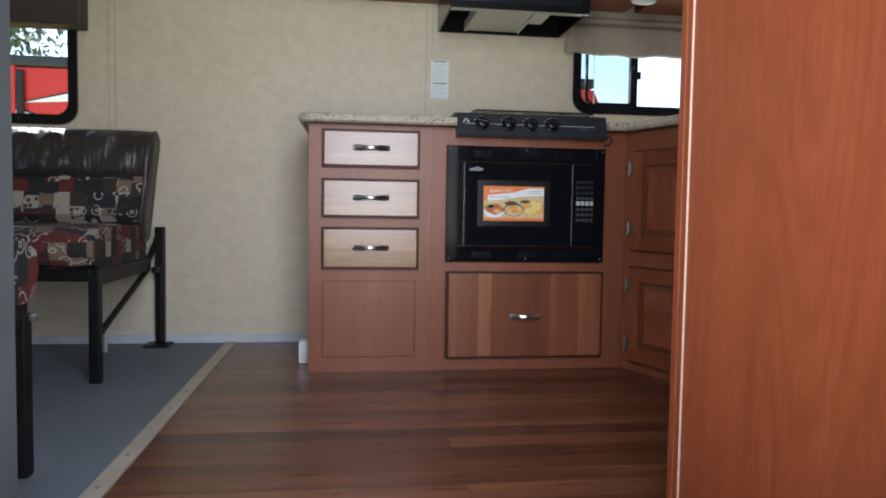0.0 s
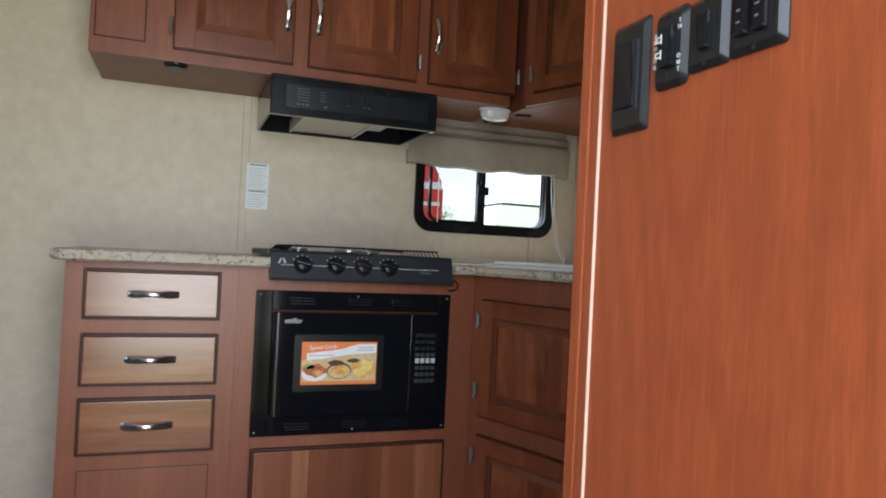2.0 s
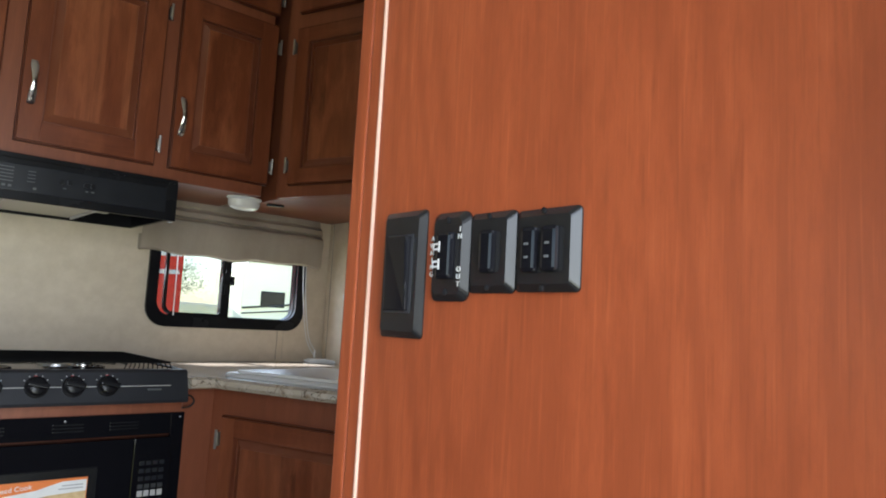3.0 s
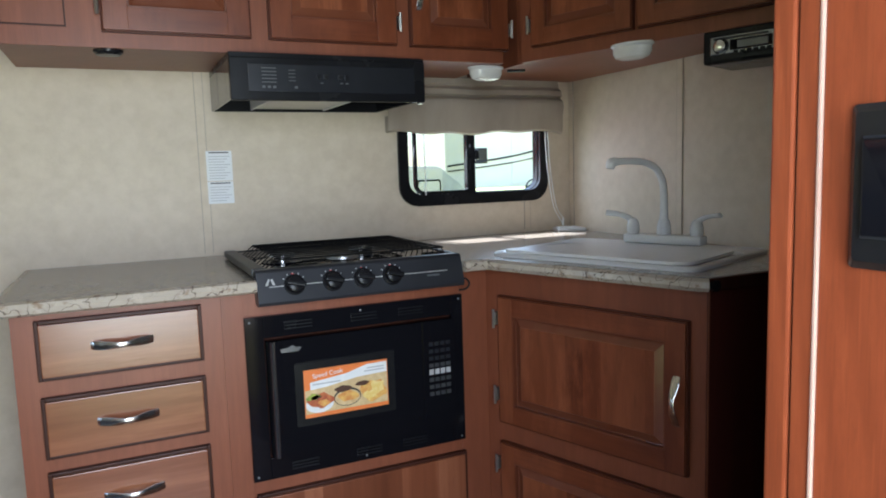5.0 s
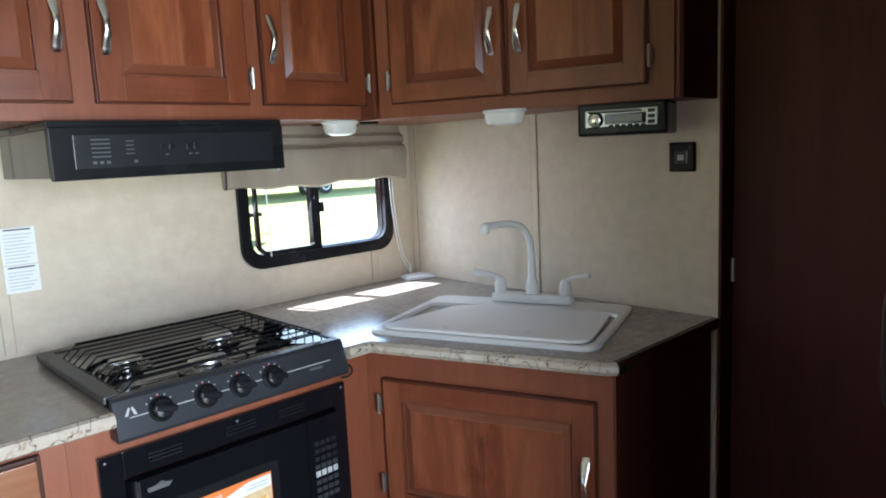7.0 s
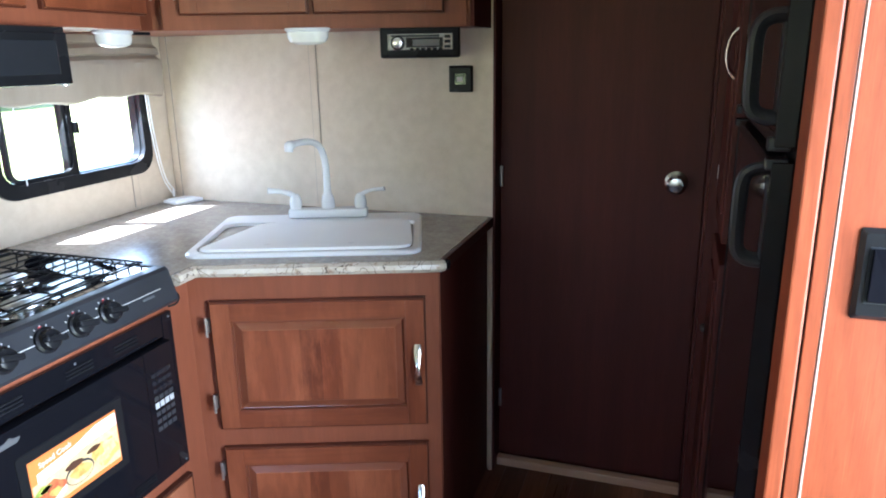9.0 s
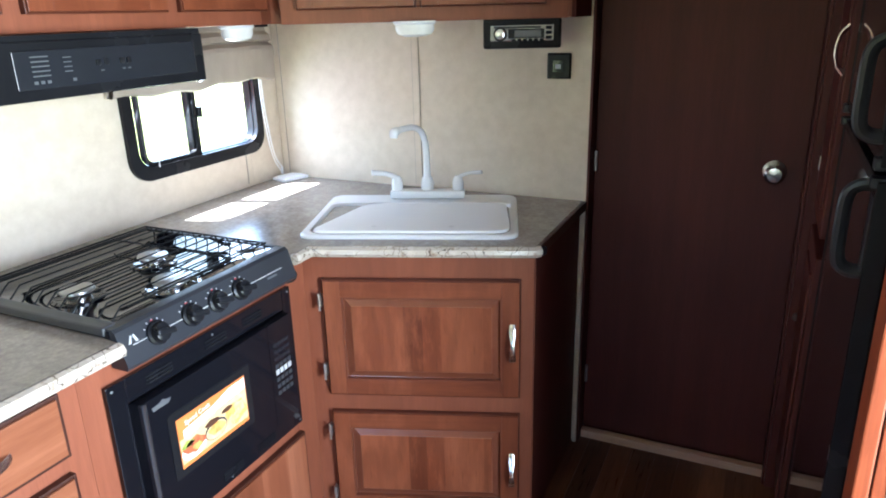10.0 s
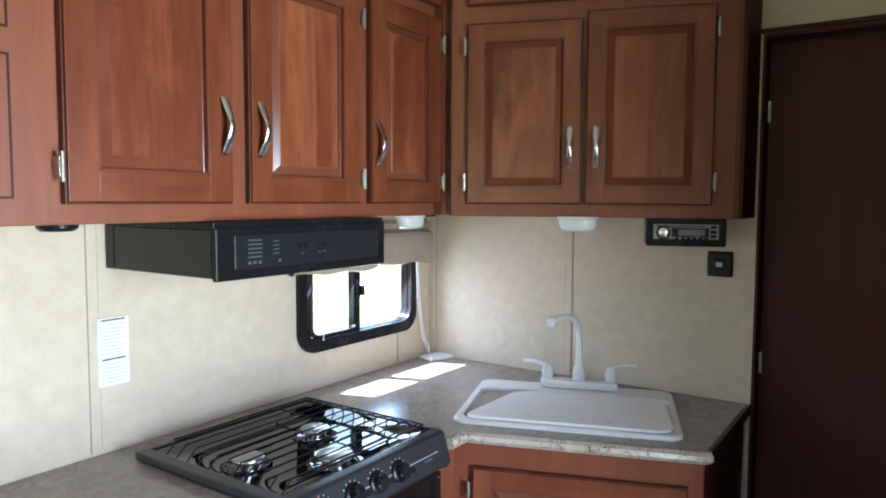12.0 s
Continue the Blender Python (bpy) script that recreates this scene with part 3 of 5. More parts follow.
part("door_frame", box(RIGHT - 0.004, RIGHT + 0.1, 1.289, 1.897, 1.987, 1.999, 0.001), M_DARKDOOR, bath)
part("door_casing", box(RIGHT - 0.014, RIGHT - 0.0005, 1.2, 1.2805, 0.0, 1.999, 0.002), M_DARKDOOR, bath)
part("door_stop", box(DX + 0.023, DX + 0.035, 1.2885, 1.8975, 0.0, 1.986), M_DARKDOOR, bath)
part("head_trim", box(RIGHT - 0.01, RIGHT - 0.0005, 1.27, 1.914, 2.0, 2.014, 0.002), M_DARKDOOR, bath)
part("threshold", box(RIGHT + 0.03, DX - 0.001, 1.2885, 1.897, 0.0, 0.03, 0.004), M_THRESH, bath, "pale worn wood threshold")
for z in (0.25, 1.02, 1.78):
    part("hinge", box(DX - 0.012, DX - 0.001, 1.888, 1.897, z - 0.032, z + 0.032, 0.002), M_NICKEL, bath, "small steel hinge")
part("knob", lathe([(0.032, DX), (0.033, DX - 0.006), (0.013, DX - 0.012), (0.012, DX - 0.032), (0.026, DX - 0.040), (0.028, DX - 0.054), (0.02, DX - 0.062), (0.004, DX - 0.064)], 24, (0, 1.368, 1.022), "x"), M_KNOB, bath, "satin nickel door knob", True)
tagged(part("trim", box(RIGHT - 0.012, RIGHT, 1.9045, 1.918, 0.0, 0.87, 0.002), M_WALL), "beige corner strip beside the sink cabinet", "trim", kind="structure")

# ---- cabinets ----
ANG = -69.9
inward = Vector((0.939, 0.344, 0))


def handle_part(parent, x, z, length, upright=True):
    """A flat strap pull that bows out below its middle, its front towards -y."""
    h = length / 2
    side = smooth_line([(0, -0.021, -h), (0, -0.027, -h * 0.9), (0, -0.032, -h * 0.74), (0, -0.042, -h * 0.46), (0, -0.047, -h * 0.2), (0, -0.048, 0), (0, -0.045, h * 0.24),
                        (0, -0.036, h * 0.54), (0, -0.028, h * 0.82), (0, -0.021, h)], 4)
    b, rings = bmesh.new(), []
    for k, p in enumerate(side):
        d = (side[min(k + 1, len(side) - 1)] - side[max(k - 1, 0)]).normalized()
        out, u = Vector((0, -d.z, d.y)), abs(p.z) / h
        w, q = 0.006 + 0.0036 * math.sin(2.1 * u) ** 2, 0.0024
        ring = []
        for sx, so in ((-1, -0.5), (-0.75, -1), (0.75, -1), (1, -0.5), (1, 0.3), (0.7, 0.85), (0, 1), (-0.7, 0.85), (-1, 0.3)):
            v = Vector((sx * w, 0, 0)) + p + out * so * q
            ring.append(b.verts.new((x + v.x, v.y, z + v.z) if upright else (x + v.z, v.y, z + v.x)))
        rings.append(ring)
    for r, t in zip(rings, rings[1:]):
        for j in range(9):
            b.faces.new((r[j], r[(j + 1) % 9], t[(j + 1) % 9], t[j]))
    b.faces.new(rings[0]), b.faces.new(rings[-1])
    bmesh.ops.recalc_face_normals(b, faces=b.faces)
    part("handle", b, M_CHROME, parent, "polished nickel strap handle", True)


def hinge_part(parent, x, z):
    b = box(x - 0.005, x + 0.005, -0.024, -0.0005, z - 0.018, z + 0.018, 0.0025)
    tube([(x, -0.025, z - 0.026), (x, -0.025, z + 0.026)], 0.004, 8, 1, 1, b)
    part("hinge", b, M_NICKEL, parent, "small nickel hinge")


def raised_door(cab, x0, x1, z0, z1, handle=None, hinge=None, frame=0.062):
    """A raised-panel door, its face 18 mm proud of the cabinet front."""
    d = new("door")
    d.parent = cab
    y0, y1 = -0.02, -0.001
    part("stile", box(x0, x0 + frame, y0, y1, z0, z1, 0.0008), M_STILE, d)
    part("stile", box(x1 - frame, x1, y0, y1, z0, z1, 0.0008), M_STILE, d)
    part("rail", box(x0 + frame, x1 - frame, y0 + 0.0003, y1, z0, z0 + frame, 0.0008), M_RAIL, d)
    part("rail", box(x0 + frame, x1 - frame, y0 + 0.0003, y1, z1 - frame, z1, 0.0008), M_RAIL, d)
    a, c, e, f = x0 + frame, x1 - frame, z0 + frame, z1 - frame
    b = bmesh.new()
    loops = [[b.verts.new(p) for p in ((a + k, y, e + k), (c - k, y, e + k), (c - k, y, f - k), (a + k, y, f - k))]
             for k, y in ((0.0, -0.008), (0.006, -0.006), (0.027, -0.0165), (0.0285, -0.0175))]
    for n, (p, q) in enumerate(zip(loops, loops[1:])):
        for k in range(4):
            b.faces.new((p[k], p[(k + 1) % 4], q[(k + 1) % 4], q[k])).material_index = 1 if n < 2 else 0
    b.faces.new(loops[-1])
    b.faces.new([b.verts.new(p) for p in ((a, -0.002, e), (c, -0.002, e), (c, -0.002, f), (a, -0.002, f))])
    part("panel", b, M_DOORWOOD, d, "raised stained panel of glued strips").data.materials.append(M_GLAZE)
    # dark glaze line where the panel meets its frame
    w = 0.004
    g = box(a, a + w, -0.0188, -0.006, e, f)
    for args in ((c - w, c, e, f), (a, c, e, e + w), (a, c, f - w, f)):
        box(args[0], args[1], -0.0188, -0.006, args[2], args[3], 0, g)
    part("moulding", g, M_GLAZELINE, d, "dark glazed inner moulding")
    # dark ring round the door: edge shadow painted as a darker wood
    w = 0.005
    g = box(x0 - w, x0 - 0.0002, -0.016, -0.001, z0 - w, z1 + w, 0.002)
    for args in ((x1 + 0.0002, x1 + w, z0 - w, z1 + w), (x0, x1, z0 - w, z0 - 0.0002), (x0, x1, z1 + 0.0002, z1 + w)):
        box(args[0], args[1], -0.016, -0.001, args[2], args[3], 0.002, g)
    part("edge_moulding", g, M_DOOREDGE, d, "outer door edge with its shadow put into the colour")
    if handle:
        handle_part(d, *handle)
    for h in hinge or ():
        hinge_part(d, *h)
    return d


def slab_front(cab, name, x0, x1, z0, z1, material, handle=None):
    d = new(name)
    d.parent = cab
    part("front", box(x0 + 0.008, x1 - 0.008, -0.021, -0.002, z0 + 0.008, z1 - 0.008, 0.002), material, d)
    b = bmesh.new()
    for args in ((x0, x0 + 0.008, z0, z1), (x1 - 0.008, x1, z0, z1), (x0 + 0.008, x1 - 0.008, z0, z0 + 0.008), (x0 + 0.008, x1 - 0.008, z1 - 0.008, z1)):
        box(args[0], args[1], -0.017, -0.001, args[2], args[3], 0.002, b)
    part("edge_moulding", b, M_EDGE, d, "dark glazed edge")
    if handle:
        handle_part(d, *handle)
    return d


# drawer cabinet, local origin at its front left foot
FRONT = 2.52
dc = thing("drawer_cabinet", pose(-0.045, FRONT, 0), "cherry base cabinet with three wide drawers, standing on the plank floor", "cabinet")
part("body", box(0.0, 0.4305, 0.0, BACK - FRONT - 0.002, 0.0, 0.87), M_FRAME, dc)
for z0, z1 in ((0.72, 0.852), (0.545, 0.682), (0.365, 0.513)):
    slab_front(dc, "drawer", 0.045, 0.385, z0, z1, M_DRAWER, (0.215, (z0 + z1) / 2 + 0.002, 0.125, False))
# routed outline of the plain lower panel
b = bmesh.new()
for args in ((0.05, 0.052, 0.052, 0.323), (0.374, 0.376, 0.052, 0.323), (0.052, 0.374, 0.052, 0.054), (0.052, 0.374, 0.321, 0.323)):
    box(args[0], args[1], -0.0012, 0.0, args[2], args[3], 0, b)
part("lower_panel", box(0.052, 0.374, -0.0025, -0.0005, 0.054, 0.321, 0.001), M_FRAME, dc)
part("panel_outline", b, M_EDGE, dc)

oc = thing("oven_cabinet", pose(0.386, FRONT, 0), "cherry base cabinet holding the microwave above a slab door", "cabinet")
b = box(0.0, 0.715, 0.02, BACK - FRONT - 0.002, 0.0, 0.868)
part("body", b, M_FRAME, oc)
part("face_stile", box(0.0, 0.05, 0.0, 0.02, 0.0, 0.87), M_FRAME, oc)
part("face_stile", box(0.628, 0.716, 0.0, 0.02, 0.0, 0.87, 0.002), M_FRAME, oc)
for z0, z1 in ((0.0, 0.052), (0.352, 0.392), (0.802, 0.87)):
    part("face_rail", box(0.05, 0.628, 0.001, 0.02, z0, z1, 0.001), M_FRAME, oc)
slab_front(oc, "door", 0.055, 0.634, 0.045, 0.36, wood("stained_birch_strips", (0.11, 0.031, 0.0125), (0.21, 0.066, 0.029), (0.37, 0.145, 0.072), "z", 0.075, (0.3, 0.42), 0.7, 23.0, fleck=0.5, contrast=0.42), (0.345, 0.198, 0.115, False))

# sink cabinet: its front stands aslant across the corner
SC = Vector((1.217, 2.213, 0))
sc = thing("sink_cabinet", Matrix.Translation(SC) @ pose(0, 0, 0, 0, 0, ANG), "cherry corner sink cabinet with two raised-panel doors", "cabinet")
inv = sc.matrix_basis.inverted()


def to_local(points, inverse):
    return [tuple((inverse @ Vector((x, y, 0)))[:2]) for x, y in points]


part("body", prism(to_local([(1.118, 2.523), (1.33, 1.932), (1.795, 1.932), (1.795, 3.09), (1.118, 3.09)], inv), 0.0, 0.868), M_FRAME, sc)
part("face_frame", box(-0.335, 0.312, 0.0, 0.018, 0.0, 0.87, 0.002), M_FRAME, sc)
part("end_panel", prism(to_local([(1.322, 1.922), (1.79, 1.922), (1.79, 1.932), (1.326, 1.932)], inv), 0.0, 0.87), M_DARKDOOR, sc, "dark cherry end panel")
part("corner_strip", box(-0.345, -0.337, -0.004, 0.004, 0.0, 0.87, 0.002), M_PANEL, sc)
raised_door(sc, -0.272, 0.268, 0.445, 0.795, (0.25, 0.615, 0.115), [(-0.284, 0.735), (-0.284, 0.52)], 0.047)
raised_door(sc, -0.272, 0.268, 0.042, 0.38, (0.25, 0.2, 0.115), [(-0.284, 0.32), (-0.284, 0.1)], 0.047)

# continuous worktop
wt = thing("worktop", None, "grey-brown stone-look laminate worktop with a speckled pale edge", "worktop")
outline = [(-0.06, 2.485), (0.466, 2.485), (0.466, 2.56), (1.012, 2.56), (1.012, 2.485), (1.09, 2.485), (1.301, 1.912), (1.795, 1.912), (1.795, 3.098), (-0.06, 3.098)]
part("top", prism(outline, 0.872, 0.9, 0.002), M_COUNTER, wt)
for line in ([(-0.062, 3.09, 0.886), (-0.066, 2.5, 0.886), (-0.05, 2.478, 0.886), (0.2, 2.478, 0.886), (0.464, 2.478, 0.886)],
             [(1.014, 2.478, 0.886), (1.084, 2.478, 0.886), (1.10, 2.44, 0.886), (1.292, 1.915, 0.886), (1.306, 1.906, 0.886)]):
    part("edge_band", tube(line, 0.0155, 8, 1), M_COUNTEREDGE, wt, "speckled cream and brown rolled edge", True)
part("end_edge", box(1.306, 1.794, 1.902, 1.912, 0.871, 0.8995, 0.002), M_EDGE, wt, "dark brown end edge")

part("corner_bumper", lathe([(0.012, -0.006), (0.013, 0.0), (0.011, 0.006), (0.003, 0.008)], 14, (1.318, 1.899, 0.885), "y"), M_BLACK, wt, "round black corner cap", True)

# ---- upper cabinets ----
UF = 2.728
uc = thing("upper_cabinet", pose(-0.045, UF, 1.466), "cherry overhead cabinet run with raised-panel doors above the hood", "cabinet")
part("body", box(0.0, 1.34, 0.0, BACK - UF - 0.002, 0.0, TOP - 1.466 - 0.002, 0.003), M_FRAME, uc)
L = lambda x: x + 0.045
for x0, x1, hx, gx in ((0.184, 0.527, 0.508, 0.172), (0.582, 0.935, 0.605, 0.947), (0.985, 1.3, 1.005, 1.311)):
    raised_door(uc, L(x0), L(x1), 0.041, 0.58, (L(hx), 0.198, 0.118), [(L(gx), 0.1), (L(gx), 0.51)], 0.055)
    raised_door(uc, L(x0), L(x1), 0.625, 0.92, None, [(L(gx), 0.68)], 0.05)
for z0, z1 in ((0.045, 0.28), (0.32, 0.6), (0.64, 0.92)):
    b = bmesh.new()
    for args in ((0.012, 0.016, z0, z1), (L(0.1), L(0.104), z0, z1), (0.016, L(0.1), z0, z0 + 0.004), (0.016, L(0.1), z1 - 0.004, z1)):
        box(args[0], args[1], -0.002, 0.0, args[2], args[3], 0, b)
    part("end_panel", box(0.016, L(0.1), -0.001, 0.0005, z0 + 0.004, z1 - 0.004), M_FRAME, uc)
    part("panel_outline", b, M_EDGE, uc)

UC = Vector((1.4535, 2.308, 0)) + 0.02 * inward
uc2 = thing("corner_upper_cabinet", Matrix.Translation(UC + Vector((0, 0, 1.466))) @ pose(0, 0, 0, 0, 0, ANG), "cherry corner overhead cabinet with paired raised-panel doors above the sink", "cabinet")
inv2 = (Matrix.Translation(UC) @ pose(0, 0, 0, 0, 0, ANG)).inverted()
part("body", prism(to_local([(1.352, 2.74), (1.626, 1.925), (1.793, 1.925), (1.793, 3.09), (1.352, 3.09)], inv2), 0.0, TOP - 1.468), M_FRAME, uc2)
part("face_frame", box(-0.402, 0.408, 0.0, 0.016, -0.002, TOP - 1.468, 0.002), M_FRAME, uc2)
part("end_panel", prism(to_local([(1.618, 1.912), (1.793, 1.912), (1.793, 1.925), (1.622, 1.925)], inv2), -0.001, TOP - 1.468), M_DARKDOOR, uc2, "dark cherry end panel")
raised_door(uc2, -0.346, -0.017, 0.04, 0.562, (-0.045, 0.2, 0.118), [(-0.356, 0.1), (-0.356, 0.5)], 0.046)
raised_door(uc2, 0.004, 0.342, 0.04, 0.582, (0.03, 0.2, 0.118), [(0.353, 0.1), (0.353, 0.52)], 0.046)
raised_door(uc2, -0.346, -0.012, 0.625, 0.92, None, None, 0.05)
raised_door(uc2, 0.008, 0.352, 0.625, 0.92, None, None, 0.05)

# ---- fridge wall beside the entry ----
PX, PY = 0.669, 1.222
fc = thing("fridge_cabinet", pose(PX, ENTRY, 0), "tall cherry veneer cabinet enclosing the fridge beside the entry", "cabinet")
part("side_panel", box(0.0, 0.018, 0.0, 0.556, 0.0, TOP, 0.001), M_PANEL, fc, "wide orange-brown cherry veneer side panel")
part("edge_bead", box(-0.0025, 0.016, 0.5565, 0.5595, 0.0, TOP, 0.001), M_PALETRIM, fc, "thin pale edge bead")
part("edge_strip", box(-0.001, 0.018, 0.56, 0.578, 0.0, TOP, 0.0015), M_PANEL, fc)
part("groove", box(0.002, 0.018, 0.578, 0.5805, 0.0, TOP), M_EDGE, fc)
part("front_stile", box(-0.001, 0.074, 0.5805, 0.602, 0.0, TOP, 0.003), M_PANEL, fc)
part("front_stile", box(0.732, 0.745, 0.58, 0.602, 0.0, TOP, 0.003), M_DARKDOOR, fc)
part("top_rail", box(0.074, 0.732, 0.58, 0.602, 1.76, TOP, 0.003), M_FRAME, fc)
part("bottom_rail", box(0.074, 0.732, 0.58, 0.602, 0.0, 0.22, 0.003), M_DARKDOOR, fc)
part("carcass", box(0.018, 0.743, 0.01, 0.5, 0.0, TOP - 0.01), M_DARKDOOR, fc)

od = new("door")
od.parent = fc
part("leaf", box(0.1, 0.71, 0.603, 0.622, 1.86, 2.3, 0.004), M_DARKDOOR, od)
part("raised_field", box(0.16, 0.65, 0.622, 0.628, 1.92, 2.24, 0.005), M_DARKDOOR, od)
part("handle", tube([(0.60, 0.62, 1.9), (0.62, 0.64, 1.9), (0.66, 0.65, 1.9), (0.70, 0.64, 1.9), (0.72, 0.62, 1.9)], [0.008, 0.005, 0.006, 0.005, 0.008], 8, 4, 0.7), M_CHROME, od, "polished nickel bow handle", True)
fr = thing("fridge", pose(0.745, PY, 0.222), "glossy black two-door absorption fridge built into the cabinet", "fridge")
FW = 0.655
part("case", box(0.002, FW, -0.1, 0.0, 0.0, 1.535, 0.003), M_BLACK, fr)
part("top_grille", box(0.002, FW, 0.0, 0.022, 1.475, 1.533, 0.003), M_BLACK, fr)
for z0, z1 in ((0.0, 1.025), (1.045, 1.468)):
    d = new("door")
    d.parent = fr
    part("door_panel", box(0.018, FW - 0.018, 0.0, 0.025, z0 + 0.018, z1 - 0.018, 0.001), M_MIRROR_BLACK, d, "mirror-glossy black door panel")
    b = bmesh.new()
    for args in ((0.002, 0.018, z0, z1), (FW - 0.018, FW, z0, z1), (0.018, FW - 0.018, z0, z0 + 0.018), (0.018, FW - 0.018, z1 - 0.018, z1)):
        box(args[0], args[1], 0.0, 0.027, args[2], args[3], 0.002, b)
    part("door_trim", b, M_BLACK, d)
    hz = (1.08, 1.215) if z0 > 0.5 else (0.875, 1.01)
    loop = [(0.055, 0.02, hz[0]), (0.055, 0.042, hz[0] + 0.002), (0.055, 0.056, hz[0] + 0.018), (0.055, 0.058, sum(hz) / 2), (0.055, 0.056, hz[1] - 0.018), (0.055, 0.042, hz[1] - 0.002), (0.055, 0.02, hz[1])]
    part("handle", tube(loop, 0.0125, 10, 5, 0.7), M_GUNMETAL, d, "grey plastic loop handle", True)
    part("handle_recess", box(0.02, 0.05, 0.0252, 0.028, hz[0] + 0.01, hz[1] - 0.01, 0.001), M_GUNMETAL, d)
    for hx in (0.02, FW - 0.025):
        part("hinge_cap", box(hx - 0.012, hx + 0.014, 0.006, 0.034, z1 - 0.012 if z0 < 0.5 else z0 - 0.006, z1 + 0.004 if z0 < 0.5 else z0 + 0.012, 0.003), M_GUNMETAL, d)

pc = thing("pantry_cabinet", pose(1.416, ENTRY, 0), "narrow dark cherry pantry between the fridge and the bathroom door", "cabinet")
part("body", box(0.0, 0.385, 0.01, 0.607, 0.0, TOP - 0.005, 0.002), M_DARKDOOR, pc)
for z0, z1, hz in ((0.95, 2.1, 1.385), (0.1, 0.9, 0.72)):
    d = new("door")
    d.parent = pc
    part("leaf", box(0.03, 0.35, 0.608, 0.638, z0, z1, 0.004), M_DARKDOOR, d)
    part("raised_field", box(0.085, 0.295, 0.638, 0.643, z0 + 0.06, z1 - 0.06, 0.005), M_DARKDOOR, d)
    if hz < 1:
        part("latch", lathe([(0.011, 0.637), (0.012, 0.646), (0.007, 0.652)], 12, (0.33, 0, 0.62), "y"), M_STEEL, d, "small push latch", True)
        continue
    part("handle", tube([(0.058, 0.638, hz - 0.052), (0.058, 0.654, hz - 0.034), (0.058, 0.66, hz), (0.058, 0.654, hz + 0.034), (0.058, 0.638, hz + 0.052)], [0.008, 0.005, 0.0055, 0.005, 0.008], 8, 4, 0.7), M_CHROME, d, "polished nickel bow handle", True)
    for z in (z0 + 0.12, z1 - 0.12):
        part("hinge", box(0.352, 0.364, 0.607, 0.642, z - 0.02, z + 0.02, 0.003), M_STEEL, d, "small nickel hinge")
part("foot_strip", box(0.374, 0.379, 0.63, 0.64, 0.03, 0.36, 0.001), M_WHITEMETAL, pc, "pale metal edge strip")


# switch plates on the veneer panel; local x runs towards the entry wall, local y into the panel
def plate_pose(y, z):
    return Matrix(((0, 1, 0, PX), (-1, 0, 0, y), (0, 0, 1, z), (0, 0, 0, 1)))


def plate_body(w, h, d=0.007, r=0.0):
    b = bmesh.new()
    o, i = (rounded(w, h, r or 0.004, 4), rounded(w - 0.012, h - 0.012, (r or 0.004) * 0.8, 4))
    loops = [[b.verts.new((x, y, z)) for x, z in pts] for pts, y in ((o, -0.0003), (o, -0.002), (i, -d))]
    n = len(o)
    for p, q in zip(loops, loops[1:]):
        for k in range(n):
            b.faces.new((p[k], p[(k + 1) % n], q[(k + 1) % n], q[k]))
    b.faces.new(loops[-1]), b.faces.new(loops[0])
    return b


def plate(name, y0, y1, z0, z1, label, r=0.0):
    p = thing(name, plate_pose((y0 + y1) / 2, (z0 + z1) / 2), label, "switch", "switches on the veneer panel")
    w, h = abs(y1 - y0), z1 - z0
    part("plate", plate_body(w, h, 0.007, r), M_PLATE, p)
    return p, w, h


p, w, h = plate("light_switch", 1.152, 1.09, 1.067, 1.184, "black rocker light switch plate on cherry veneer")
wedge = box(-0.016, 0.016, -0.0125, -0.006, -0.034, 0.034, 0.0015)
for v in wedge.verts:
    if v.co.y < -0.009:
        v.co.y -= 0.05 * (v.co.z + 0.01) * (1 if v.co.x > 0 else 0.4)
part("rocker", wedge, M_BLACKGLOSS, p)
part("rocker_gap", box(-0.019, 0.019, -0.0076, -0.006, -0.036, 0.036), M_GUNMETAL, p)
p, w, h = plate("awning_switch", 1.08, 1.032, 1.101, 1.178, "black awning switch with white arrows and lettering", 0.008)
part("rocker", box(-0.008, 0.011, -0.0135, -0.006, -0.02, 0.02, 0.003), M_BLACKGLOSS, p)
for words, lx, lz in (("IN", 0.0165, 0.019), ("OUT", 0.0165, -0.018), ("AWNING", -0.0185, 0.0)):
    for k, ch in enumerate(words):
        lettering("lettering", ch, 0.0062, M_PALEPRINT, p, pose(lx, -0.0075, lz + ((len(words) - 1) / 2 - k) * 0.0062, 90, 0, 0))
for dz in (-0.0075, 0.0075):
    b = bmesh.new()
    for args in ((-0.009, -0.003, dz - 0.003, dz - 0.0015), (-0.009, -0.003, dz + 0.0015, dz + 0.003), (-0.0105, -0.009, dz - 0.003, dz + 0.003), (-0.003, -0.0015, dz - 0.0045, dz + 0.0045)):
        box(args[0], args[1], -0.0142, -0.0135, args[2], args[3], 0, b)
    part("arrow_mark", b, M_PALEPRINT, p)
for zz in (-0.031, 0.031):
    part("screw", lathe([(0.003, -0.0066), (0.003, -0.008), (0.001, -0.0085)], 8, (0.0, 0, zz), "y"), M_BLACK, p)
p, w, h = plate("rocker_switch", 1.031, 0.98, 1.108, 1.174, "black single rocker switch plate")
part("rocker", box(-0.006, 0.009, -0.013, -0.006, -0.017, 0.017, 0.003), M_BLACKGLOSS, p)
for zz in (-0.029, 0.029):
    part("screw", lathe([(0.0025, -0.0066), (0.0025, -0.008), (0.001, -0.0085)], 8, (0.0, 0, zz), "y"), M_BLACK, p)
p, w, h = plate("double_switch", 0.979, 0.917, 1.109, 1.172, "black double rocker switch plate")
